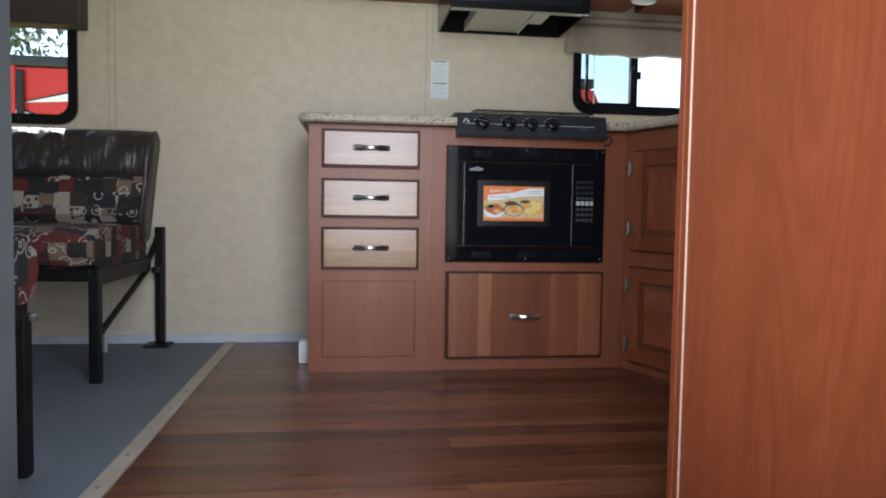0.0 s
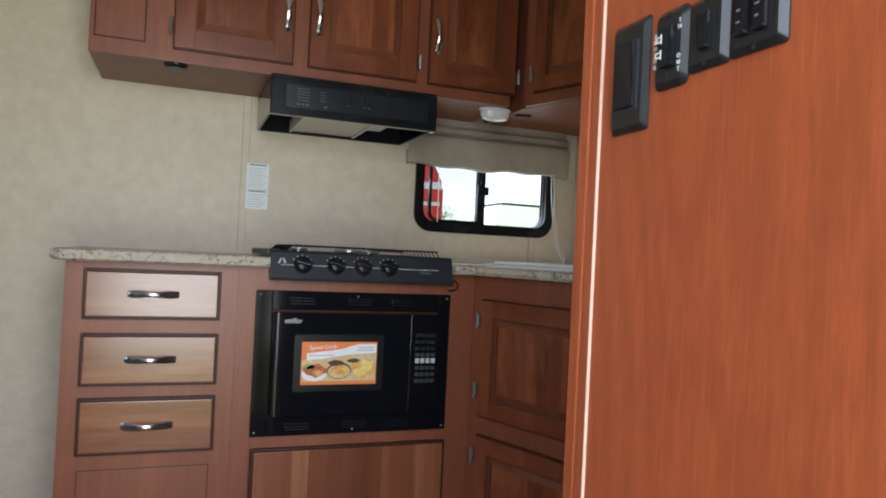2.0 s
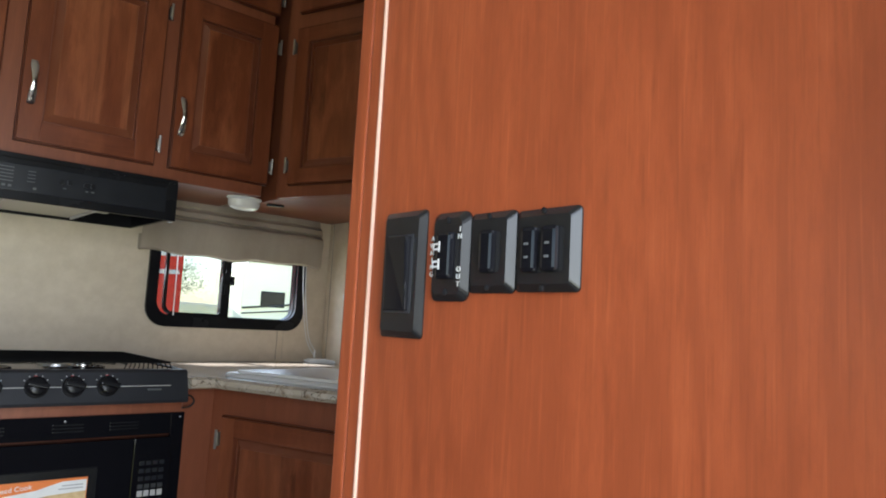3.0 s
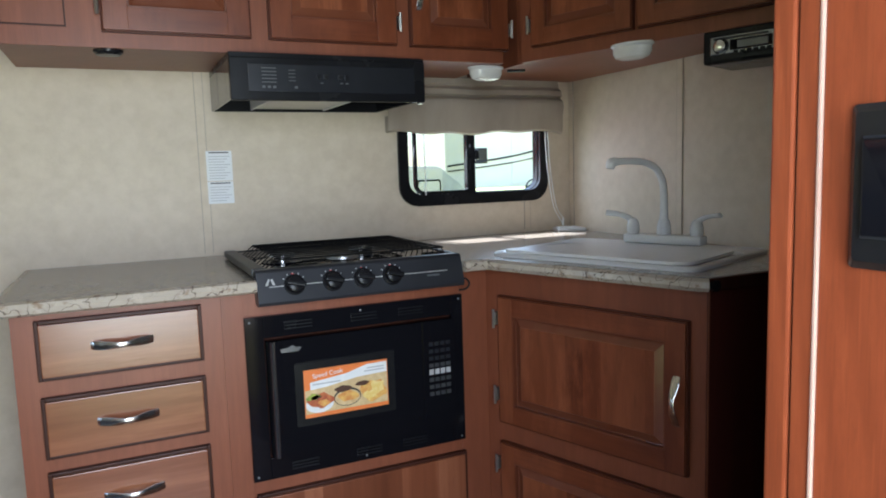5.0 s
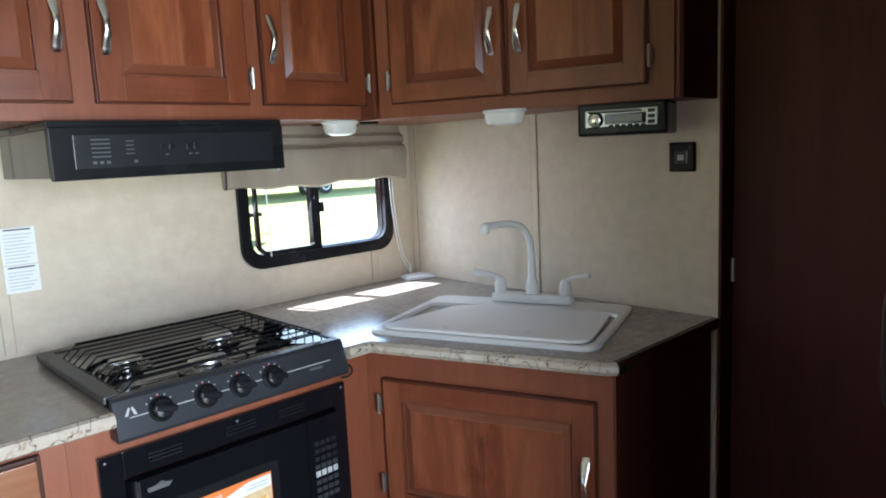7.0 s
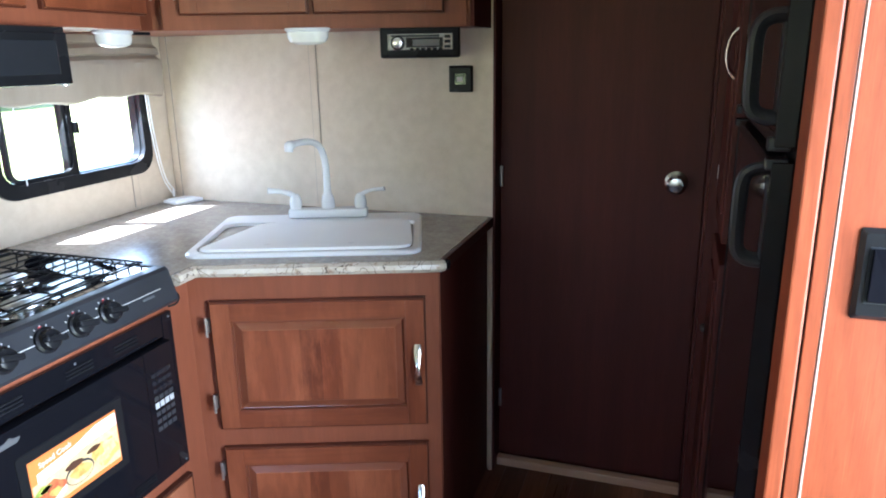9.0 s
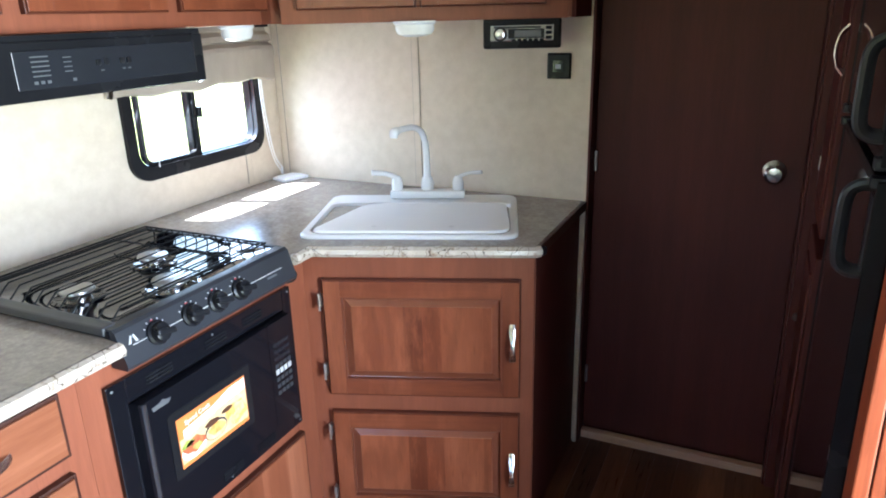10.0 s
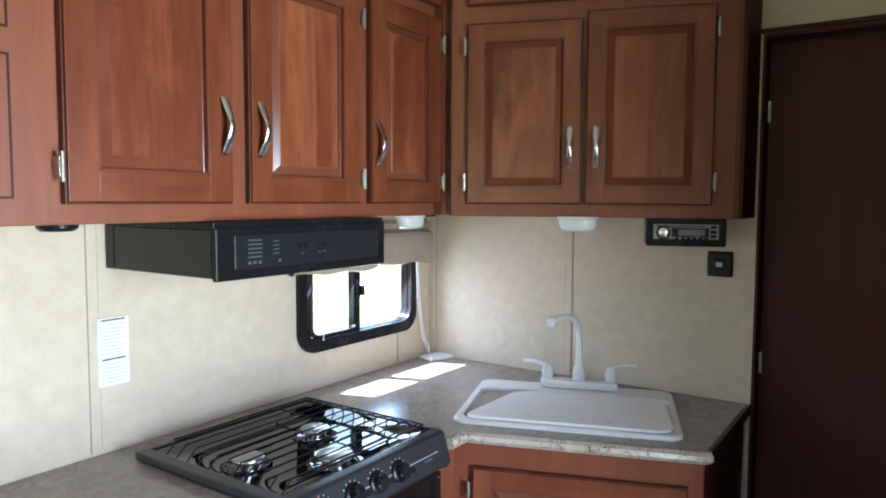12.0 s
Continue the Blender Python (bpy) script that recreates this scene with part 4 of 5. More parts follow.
for xx in (-0.011, 0.009):
    k = part("rocker", box(xx - 0.008, xx + 0.007, -0.0125, -0.006, -0.017, 0.017, 0.003), M_BLACKGLOSS, p)
    for zz in (-0.006, 0.004):
        part("print_mark", box(xx - 0.003, xx + 0.001, -0.0131, -0.0125, zz - 0.0009, zz + 0.0009), M_GREYPRINT, k)
for zz in (-0.029, 0.029):
    part("screw", lathe([(0.0025, -0.0066), (0.0025, -0.008), (0.001, -0.0085)], 8, (0.0, 0, zz), "y"), M_BLACK, p)

# ---- microwave ----
mw = thing("microwave", pose(0.435, FRONT - 0.001, 0.394), "black built-in microwave with trim kit and an orange advert sticker", "microwave")
W, H = 0.584, 0.413
b = bmesh.new()
for args in ((0, 0.045, 0, H), (W - 0.035, W, 0, H), (0.045, W - 0.035, H - 0.055, H), (0.045, W - 0.035, 0, 0.055)):
    box(args[0], args[1], -0.012, 0.0, args[2], args[3], 0.002, b)
part("trim_kit", b, M_BLACKGLOSS, mw)
for z in (H - 0.028, 0.026):
    for x in (0.13, 0.3, 0.43):
        v = bmesh.new()
        for k in (-0.008, 0.0, 0.008):
            box(x - 0.035, x + 0.035, -0.0155, -0.0118, z + k - 0.002, z + k + 0.002, 0.001, v)
        part("vent_louvre", v, M_BLACK, mw)
for x in (0.012, W - 0.012, W / 2):
    for z in (0.012, H - 0.012):
        part("screw", lathe([(0.003, -0.0118), (0.003, -0.0132), (0.001, -0.0138)], 8, (x, 0, z), "y"), M_DARKSILVER, mw)
md = new("door")
md.parent = mw
part("door_glass", box(0.058, 0.452, -0.034, -0.002, 0.06, H - 0.06, 0.001), M_BLACKGLOSS, md)
part("viewing_window", box(0.115, 0.37, -0.0348, -0.0335, 0.13, 0.292, 0.0005), M_BLACK, md)
part("handle", prism([(0.0465, -0.006), (0.0575, -0.002), (0.0575, -0.034), (0.052, -0.03)], 0.06, H - 0.06, 0.001), M_BLACKGLOSS, md, "slim slanted grip edge")
# strip added as the bright reflection down the door's rounded left edge
part("edge_strip", tube([(0.0605, -0.0325, 0.061), (0.0605, -0.0325, H - 0.061)], 0.0062, 12, 1), M_EDGEGLINT, md, "thin pale metal strip standing for the glint on the black door edge")
part("badge", slab_outline([(-0.024, -0.007), (0.018, -0.007), (0.026, 0.002), (0.012, 0.004), (0.004, 0.009), (-0.006, 0.004), (-0.026, 0.002)], -0.0354, -0.034, 0.104, 0.33), M_DARKSILVER, md, "small silver badge")
cp = part("control_panel", box(0.4535, 0.548, -0.034, -0.002, 0.06, H - 0.06, 0.001), M_BLACKGLOSS, mw)
for r in range(8):
    for c in range(4):
        white = r == 4
        part("key", box(0.470 + c * 0.0165, 0.483 + c * 0.0165, -0.0350, -0.034, 0.285 - r * 0.0195, 0.296 - r * 0.0195 + (0.004 if white else 0), 0.0003), M_PALEPRINT if white else (M_KEYPRINT if r > 2 else M_STRIPDARK), cp)
stk = new("sticker")
stk.parent = mw
stk.scale, stk.location = (0.9, 1.0, 0.9), (0.024, 0.0, 0.017)
part("sheet", box(0.118, 0.362, -0.0362, -0.0352, 0.146, 0.282), M_ORANGE, stk, "orange and cream printed advert")
part("window_mat", ring_slab(rounded(0.29, 0.178, 0.004, 2), rounded(0.246, 0.138, 0.002, 2), -0.0353, -0.0345, 0.24, 0.214), M_PLATE, stk, "dark grey border of the viewing window")
part("photo_field", slab_outline([(-0.12, -0.06), (0.12, -0.06), (0.12, 0.03), (0.03, 0.026), (-0.06, 0.012), (-0.12, 0.008)], -0.0365, -0.0362, 0.24, 0.216), M_FOODTAN, stk)
part("white_band", slab_outline([(-0.105, 0.0085), (-0.06, 0.012), (0.03, 0.026), (0.12, 0.03), (0.12, 0.06), (0.06, 0.059), (0.0, 0.042), (-0.105, 0.03)], -0.0366, -0.0362, 0.24, 0.216), M_WHITEPRINT, stk)
for x0, x1, z in ((0.142, 0.222, 0.2375), (0.3, 0.352, 0.262), (0.292, 0.352, 0.254)):
    part("text_bar", box(x0, x1, -0.037, -0.0366, z, z + 0.0032), M_INK, stk)


def print_disc(name, x, z, r, squash, depth, material, wobble=0.0):
    d = lathe([(r, -depth), (r, -depth - 0.0004)], 20, (x, 0, 0), "y")
    for v in d.verts:
        a = math.atan2(v.co.z, v.co.x - x)
        v.co.x += wobble * r * math.sin(3 * a + x * 90)
        v.co.z = z + v.co.z * squash * (1 + wobble * math.sin(5 * a + x * 50))
    part(name, d, material, stk)


print_disc("plate_print", 0.16, 0.182, 0.04, 0.62, 0.0366, M_WHITEPRINT)
print_disc("food_print", 0.163, 0.192, 0.035, 0.62, 0.037, M_FOODRED, 0.14)
print_disc("sauce_print", 0.15, 0.202, 0.012, 0.6, 0.0374, M_BROWNPRINT, 0.3)
print_disc("garnish_print", 0.172, 0.184, 0.016, 0.6, 0.0374, M_FOOD, 0.2)
print_disc("garnish_print", 0.142, 0.204, 0.018, 0.5, 0.0374, M_FOODGREEN, 0.25)
print_disc("pot_print", 0.24, 0.19, 0.04, 0.66, 0.0366, M_INKDARK)
print_disc("pot_print", 0.24, 0.188, 0.037, 0.6, 0.037, M_FOODTAN)
print_disc("food_print", 0.242, 0.192, 0.03, 0.5, 0.0374, M_FOOD, 0.12)
print_disc("sauce_print", 0.228, 0.215, 0.024, 0.4, 0.0374, M_BROWNPRINT, 0.08)
print_disc("sauce_print", 0.285, 0.222, 0.02, 0.35, 0.037, M_BROWNPRINT, 0.08)
print_disc("food_print", 0.318, 0.197, 0.04, 0.75, 0.0366, M_FOOD, 0.16)
print_disc("garnish_print", 0.33, 0.205, 0.022, 0.8, 0.037, M_CHIPS, 0.25)
print_disc("garnish_print", 0.305, 0.184, 0.017, 0.8, 0.037, M_CHIPS, 0.25)
part("bottom_band", box(0.119, 0.361, -0.0368, -0.0366, 0.148, 0.157), M_ORANGE, stk)
lettering("lettering", "Speed Cook", 0.0175, M_WHITEPRINT, stk, pose(0.186, -0.0368, 0.265, 90, 0, 0) @ pose(0, 0, 0, 0, 0, 4))

# ---- cooktop ----
ct = thing("cooktop", pose(0.465, 2.505, 0.903), "black three-burner gas cooktop with wire grate, set into the worktop", "cooktop")
CW, CD = 0.548, 0.485
b = bmesh.new()
levels = [(0.0, 0.0), (0.0, 0.014), (0.022, 0.015), (0.05, 0.006), (0.09, 0.004)]
loops = [[b.verts.new((x + CW / 2, y + CD / 2, z)) for x, y in rounded(CW - 2 * k, CD - 2 * k, 0.006 + k * 0.4)] for k, z in levels]
for p, q in zip(loops, loops[1:]):
    for k in range(len(p)):
        b.faces.new((p[k], p[(k + 1) % len(p)], q[(k + 1) % len(p)], q[k]))
b.faces.new(loops[-1]), b.faces.new(loops[0])
part("tray", b, M_TRAY, ct, "glossy black dished tray", True)
b = bmesh.new()
for args in ((CW - 0.014, CW, 0, CD), (0.03, CW - 0.014, CD - 0.014, CD)):
    box(args[0], args[1], args[2], args[3], 0.01, 0.018, 0.003, b)
part("raised_rim", b, M_BLACKMATT, ct)
part("side_flange", box(-0.004, 0.03, 0.012, CD, 0.002, 0.021, 0.005), M_GREYPLASTIC, ct, "satin grey side flange")
b = bmesh.new()
prof = [(-0.03, -0.066), (-0.034, -0.058), (-0.012, 0.012), (-0.004, 0.018), (0.02, 0.018), (0.012, -0.066)]
ends = [[b.verts.new((x, y, z)) for y, z in prof] for x in (0.002, CW - 0.002)]
b.faces.new(ends[0]), b.faces.new(ends[1])
for k in range(len(prof)):
    j = (k + 1) % len(prof)
    b.faces.new((ends[0][k], ends[0][j], ends[1][j], ends[1][k]))
part("control_panel", b, M_GUNMETAL, ct, "grey sloping control panel")
tilt = math.degrees(math.atan2(0.022, 0.067))
SLOPE = pose(0, -0.0235, -0.022, -tilt, 0, 0)
for args in ((0.03, 0.068), (0.118, 0.162), (0.208, 0.245), (0.287, 0.322), (0.365, 0.5)):
    part("stripe", box(args[0], args[1], -0.0012, 0.0, -0.0009, 0.0009), M_PALEPRINT, ct, m=SLOPE)
part("emblem", slab_outline([(-0.013, -0.008), (-0.007, -0.008), (-0.001, 0.006), (-0.004, 0.008)], -0.0016, 0.0, 0.034, 0.012), M_PALEPRINT, ct, m=SLOPE)
part("emblem", slab_outline([(0.001, 0.006), (0.005, -0.008), (0.011, -0.008), (0.005, 0.008)], -0.0016, 0.0, 0.034, 0.012), M_PALEPRINT, ct, m=SLOPE)
for x in (0.09, 0.185, 0.264, 0.342):
    part("red_mark", box(x - 0.004, x + 0.002, -0.0012, 0.0, 0.027, 0.029), M_REDPRINT, ct, m=SLOPE)
part("wire_hook", tube([(CW - 0.004, 0.0, -0.05), (CW + 0.012, -0.012, -0.052), (CW + 0.022, -0.014, -0.066), (CW + 0.012, -0.012, -0.08), (CW - 0.004, 0.0, -0.084)], 0.0025, 6, 4), M_BLACKMATT, ct, "black wire loop")
part("small_print", box(0.44, 0.475, -0.0012, 0.0, -0.012, -0.007), M_GREYPRINT, ct, m=SLOPE)
for x in (0.09, 0.185, 0.264, 0.342):
    kb = part("knob", lathe([(0.025, 0.0), (0.0255, -0.007), (0.021, -0.01), (0.019, -0.022), (0.016, -0.024)], 20, (x, 0, 0), "y"), M_BLACK, ct, "black control knob", True, SLOPE)
    part("grip", box(x - 0.023, x + 0.023, -0.036, -0.02, -0.0065, 0.0065, 0.004), M_BLACK, kb, m=Matrix.Translation((x, 0, 0)) @ pose(0, 0, 0, 0, 14, 0) @ Matrix.Translation((-x, 0, 0)))
    for k in range(5):
        a = radians(35 + 27 * k)
        part("dial_mark", box(-0.0012, 0.0012, -0.0012, 0.0, 0.028, 0.0315), M_PALEPRINT, ct, m=SLOPE @ Matrix.Translation((x, 0, 0)) @ pose(0, 0, 0, 0, math.degrees(a) - 90, 0))
for x, y, r in ((0.118, 0.235, 0.038), (0.245, 0.085, 0.044), (0.352, 0.255, 0.038)):
    bu = part("burner", lathe([(r * 0.72, 0.004), (r * 0.7, 0.012), (r * 0.6, 0.014), (r * 0.62, 0.021)], 24, (x, y, 0)), M_CHROME, ct, "steel burner ring", True)
    part("drip_ring", lathe([(r * 1.5, 0.003), (r * 1.5, 0.007), (r * 1.3, 0.0085), (r * 1.15, 0.005)], 28, (x, y, 0)), M_TRAY, ct, "glossy black burner well", True)
    part("burner_cap", lathe([(r - 0.003, 0.0205), (r - 0.001, 0.0225), (r - 0.002, 0.027), (r - 0.007, 0.029), (0.002, 0.0292)], 28, (x, y, 0)), M_STEEL, bu, "pale steel burner cap", True)
G = 0.034
fr_pts = [(0.075, 0.03), (CW - 0.035, 0.03), (CW - 0.035, CD - 0.035), (0.075, CD - 0.035)]
gb_ = tube([(*p, G) for p in (fr_pts[0], fr_pts[1])], 0.0025, 6, 1)
tube([(*p, G) for p in (fr_pts[1], fr_pts[2], fr_pts[3])], 0.0025, 6, 1, 1.0, gb_)
gr = part("grate", gb_, M_BLACKMATT, ct, "black wire grate")
for k in range(11):
    y = 0.045 + k * 0.039
    part("bar", tube([(0.04, y - 0.003, 0.008), (0.072, y, G), (CW - 0.034, y, G), (CW - 0.02, y, 0.01)], 0.0021, 6, 1), M_BLACKMATT, gr)
for x in (0.4,):
    part("cross_bar", tube([(x, 0.03, G - 0.005), (x, CD - 0.035, G - 0.005)], 0.002, 6, 1), M_BLACKMATT, gr)

# ---- range hood ----
hd = thing("range_hood", pose(0.466, 2.688, 1.341), "black range hood hung under the overhead cabinet", "range hood")
HW, HD2, HH = 0.543, 0.408, 0.112
part("front_shell", box(0.0, HW, 0.0, 0.014, 0.0, HH, 0.004), M_BLACK, hd)
part("top", box(0.0, HW, 0.006, HD2, HH - 0.004, HH + 0.012, 0.002), M_BLACK, hd)
for x in (0.0, HW - 0.008):
    part("side", box(x, x + 0.008, 0.014, HD2, 0.006, HH - 0.004, 0.002), M_BLACKGLOSS, hd)
part("back", box(0.008, HW - 0.008, HD2 - 0.01, HD2, 0.006, HH - 0.004), M_BLACK, hd)
part("front_lip", box(0.008, HW - 0.008, 0.014, 0.075, 0.008, 0.02, 0.002), M_STEEL, hd, "bare metal underside lip")
part("filter", box(0.12, 0.34, 0.08, HD2 - 0.03, 0.012, 0.03, 0.004), M_STEEL, hd, "greasy metal mesh filter")
for x in (0.112, 0.342):
    part("filter_clip", box(x, x + 0.008, 0.08, HD2 - 0.03, 0.008, 0.05, 0.002), M_WHITEMETAL, hd)
part("lamp_cover", box(0.36, 0.43, 0.1, 0.3, 0.03, 0.05, 0.006), M_LENS, hd)
pn = part("control_strip", box(0.045, 0.51, -0.004, 0.004, 0.022, 0.095, 0.002), M_STRIPDARK, hd, "dark grey inset control strip")
for k in range(5):
    part("print_line", box(0.08, 0.118, -0.0046, -0.0038, 0.082 - k * 0.009, 0.0845 - k * 0.009), M_GREYPRINT, pn)
for x in (0.08, 0.094, 0.108, 0.165):
    part("print_mark", box(x, x + 0.008, -0.0046, -0.0038, 0.032, 0.038), M_GREYPRINT, pn)
for k in range(4):
    part("print_line", box(0.15, 0.168, -0.0046, -0.0038, 0.078 - k * 0.009, 0.08 - k * 0.009), M_GREYPRINT, pn)
for x in (0.225, 0.245, 0.285, 0.303):
    part("button", box(x, x + 0.011, -0.0075, -0.003, 0.058, 0.07, 0.001), M_BLACK, pn)
for x in (0.235, 0.29, 0.305):
    part("print_mark", box(x, x + 0.008, -0.0046, -0.0038, 0.046, 0.049), M_GREYPRINT, pn)
part("bolt", lathe([(0.008, -0.004), (0.008, 0.006)], 10, (HW - 0.012, 0.012, 0)), M_STEEL, hd)

# ---- under-cabinet lights, stereo, outlet ----


def puck(x, y, rz):
    lamp = thing("cabinet_light", pose(x, y, 1.466, 0, 0, rz), "unlit white oval light under the overhead cabinets", "light", "under-cabinet lights")
    base_b = lathe([(0.06, 0.0), (0.062, -0.005), (0.056, -0.010)], 24)
    lens = lathe([(0.055, -0.008), (0.055, -0.024), (0.048, -0.036), (0.03, -0.042), (0.004, -0.0435)], 24)
    for bb in (base_b, lens):
        for v in bb.verts:
            v.co.y *= 0.62
    part("base", base_b, M_WHITE, lamp, "", True)
    part("lens", lens, M_LENS, lamp, "frosted plastic lens", True)


puck(1.27, 2.80, 0)
puck(1.46, 2.33, ANG)
vent = thing("cabinet_catch", pose(0.19, 2.765, 1.466), "small dark fitting under the overhead cabinet", "fitting")
part("plate", lathe([(0.035, 0.0), (0.034, -0.006), (0.028, -0.012), (0.004, -0.013)], 20), M_BLACK, vent, "", True)
vent2 = thing("cabinet_catch", pose(1.40, 2.83, 1.466, 0, 0, -20), "small dark fitting under the overhead cabinet", "fitting")
part("plate", box(-0.03, 0.03, -0.008, 0.008, -0.008, 0.0, 0.003), M_BLACK, vent2)

st = thing("car_stereo", Matrix.Translation((1.471 + 0.29 * 0.344, 2.322 - 0.29 * 0.939, 1.466)) @ pose(0, 0, 0, 0, 0, ANG), "car stereo with chrome face in a black under-cabinet box", "stereo")
part("housing", box(-0.11, 0.108, 0.0, 0.17, -0.082, 0.0, 0.008), M_BLACK, st)
f = part("faceplate", box(-0.09, 0.088, -0.006, 0.004, -0.062, -0.018, 0.003), M_STEREO, st, "silver stereo face")
part("volume_knob", lathe([(0.015, -0.006), (0.014, -0.016), (0.009, -0.018)], 18, (-0.062, 0, -0.042), "y"), M_CHROME, f, "", True)
part("display_surround", box(-0.04, 0.06, -0.0068, -0.005, -0.054, -0.0285, 0.001), M_BLACKGLOSS, f)
part("display", box(-0.022, 0.05, -0.0078, -0.0064, -0.05, -0.033, 0.0006), M_DARKSILVER, f, "grey display window")
part("knob_ring", lathe([(0.0195, -0.005), (0.019, -0.0085), (0.0155, -0.0088)], 20, (-0.062, 0, -0.042), "y"), M_BLACKGLOSS, f, "", True)
for k in range(6):
    part("button", box(-0.03 + k * 0.0155, -0.019 + k * 0.0155, -0.0085, -0.005, -0.063, -0.055, 0.001), M_BLACK, f)
part("disc_slot", box(-0.08, 0.05, -0.0068, -0.005, -0.0265, -0.0215), M_INKDARK, f)
for k in range(3):
    part("button", box(0.064, 0.08, -0.0085, -0.005, -0.03 - k * 0.013, -0.022 - k * 0.013, 0.001), M_BLACK, f)

ou = thing("wall_socket", Matrix(((0, 1, 0, RIGHT), (-1, 0, 0, 2.006), (0, 0, 1, 1.321), (0, 0, 0, 1))), "black square wall socket plate", "socket")
part("plate", plate_body(0.076, 0.078, 0.008), M_BLACK, ou)
part("insert", box(-0.018, 0.018, -0.0105, -0.007, -0.018, 0.018, 0.002), M_BLACKGLOSS, ou)
part("label_mark", box(-0.01, 0.008, -0.0112, -0.0105, -0.008, 0.006), M_PALEPRINT, ou)
# ---- notices on the wall ----
for k, (z0, z1) in enumerate(((1.134, 1.227), (1.063, 1.132))):
    nt_ = thing("wall_notice", pose(0.478, BACK - 0.0045, z0), "white printed notice stuck on the beige wall", "notice", "wall notices")
    part("sheet", box(-0.039, 0.039, -0.001, 0.0, 0.0, z1 - z0), M_PAPER, nt_)
    part("heading", box(-0.03, 0.03, -0.0014, -0.001, z1 - z0 - 0.007, z1 - z0 - 0.0035), M_INKDARK, nt_)
    for r in range(9 - 3 * k):
        part("text_line", box(-0.032, 0.032 - 0.008 * (r % 3), -0.0014, -0.001, z1 - z0 - 0.018 - r * 0.0085, z1 - z0 - 0.0164 - r * 0.0085), M_INK, nt_)

# ---- sink and tap, standing parallel to the sink cabinet's front ----
SK = Matrix.Translation((1.232, 2.262, 0.9)) @ pose(0, 0, 0, 0, 0, ANG)
sk = thing("sink", SK, "white moulded plastic sink with its bowls covered", "sink")
SWD, SDP = 0.612, 0.455
cxs, cys = 0.0, SDP / 2 + 0.0
b = bmesh.new()
levels = ((rounded(SWD, SDP, 0.04), 0.0), (rounded(SWD, SDP, 0.04), 0.006), (rounded(SWD - 0.01, SDP - 0.01, 0.037), 0.0105), (rounded(SWD - 0.036, SDP - 0.036, 0.036), 0.011))
loops = [[b.verts.new((x + cxs, y + cys, z)) for x, y in pts] for pts, z in levels]
for cut, depth, r in ((0.044, 0.009, 0.045), (0.06, -0.01, 0.05), (0.095, -0.1, 0.06)):
    loops.append([b.verts.new((x + cxs, y * (0.62 if y > 0 else 1) + cys, depth)) for x, y in rounded(SWD - cut, SDP - cut, r)])
for p, q in zip(loops, loops[1:]):
    for k in range(len(p)):
        b.faces.new((p[k], p[(k + 1) % len(p)], q[(k + 1) % len(p)], q[k]))
b.faces.new(loops[-1])
part("basin", b, M_WHITE, sk, "", True)


def eased(points, steps=6):
    """An outline with each corner (x, y, radius) rounded off."""
    out = []
    for k, (x, y, r) in enumerate(points):
        c = Vector((x, y))
        a, d = Vector(points[k - 1][:2]), Vector(points[(k + 1) % len(points)][:2])
        p, q = c + (a - c).normalized() * r, c + (d - c).normalized() * r
        for n in range(steps + 1):
            u = n / steps
            out.append(tuple((1 - u) ** 2 * p + 2 * u * (1 - u) * c + u * u * q))
    return out


board = eased([(-0.276, 0.02, 0.03), (0.284, 0.02, 0.045), (0.272, 0.315, 0.03), (-0.165, 0.315, 0.05)])
part("sink_cover", prism(board, 0.0112, 0.0185, 0.0025), M_WHITE, sk, "flat white cover board resting on the rim", True)
for x in (-0.1, 0.12):
    part("finger_hole", lathe([(0.008, 0.0182), (0.008, 0.0192), (0.005, 0.0195)], 12, (x, 0.062, 0)), M_STEEL, sk)

tp = thing("tap", SK @ pose(0.016, 0.415, 0.011), "white plastic two-handle tap with a high curved spout", "tap")
part("base", box(-0.122, 0.122, -0.023, 0.023, 0.0, 0.027, 0.008), M_WHITE, tp, "", True)
part("spout", tube([(0, 0, 0.025), (0, 0, 0.09), (0, -0.001, 0.14), (-0.003, -0.006, 0.185), (-0.013, -0.028, 0.222), (-0.032, -0.067, 0.24), (-0.055, -0.116, 0.244), (-0.074, -0.156, 0.242)], [0.0155, 0.0115, 0.0108, 0.0103, 0.01, 0.0098, 0.0097, 0.01], 14, 5), M_WHITE, tp, "", True)
part("nozzle", tube([(-0.068, -0.145, 0.243), (-0.076, -0.161, 0.24), (-0.078, -0.165, 0.224)], [0.0115, 0.0145, 0.0115], 14, 4), M_WHITE, tp, "", True)
part("spout_collar", lathe([(0.021, 0.028), (0.0205, 0.05), (0.0165, 0.066), (0.014, 0.072)], 20), M_WHITE, tp, "", True)
for sx in (-1, 1):
    hnd = part("tap_handle", lathe([(0.017, 0.027), (0.019, 0.037), (0.0185, 0.052), (0.015, 0.064), (0.009, 0.072), (0.002, 0.0735)], 20, (sx * 0.1, 0, 0)), M_WHITE, tp, "", True)
    part("lever", tube([(sx * 0.1, 0, 0.06), (sx * 0.112, -0.004, 0.073), (sx * 0.14, -0.013, 0.084), (sx * 0.178, -0.025, 0.089)], [0.0105, 0.009, 0.008, 0.0095], 12, 4, 0.62), M_WHITE, hnd, "", True)

# small packet in the corner of the worktop
pk = thing("paper_packet", pose(1.745, 3.03, 0.9, 0, 0, -18), "small folded white paper packet on the worktop corner", "packet")
part("packet", box(-0.055, 0.055, -0.04, 0.04, 0.0005, 0.012, 0.004), M_PAPER, pk)
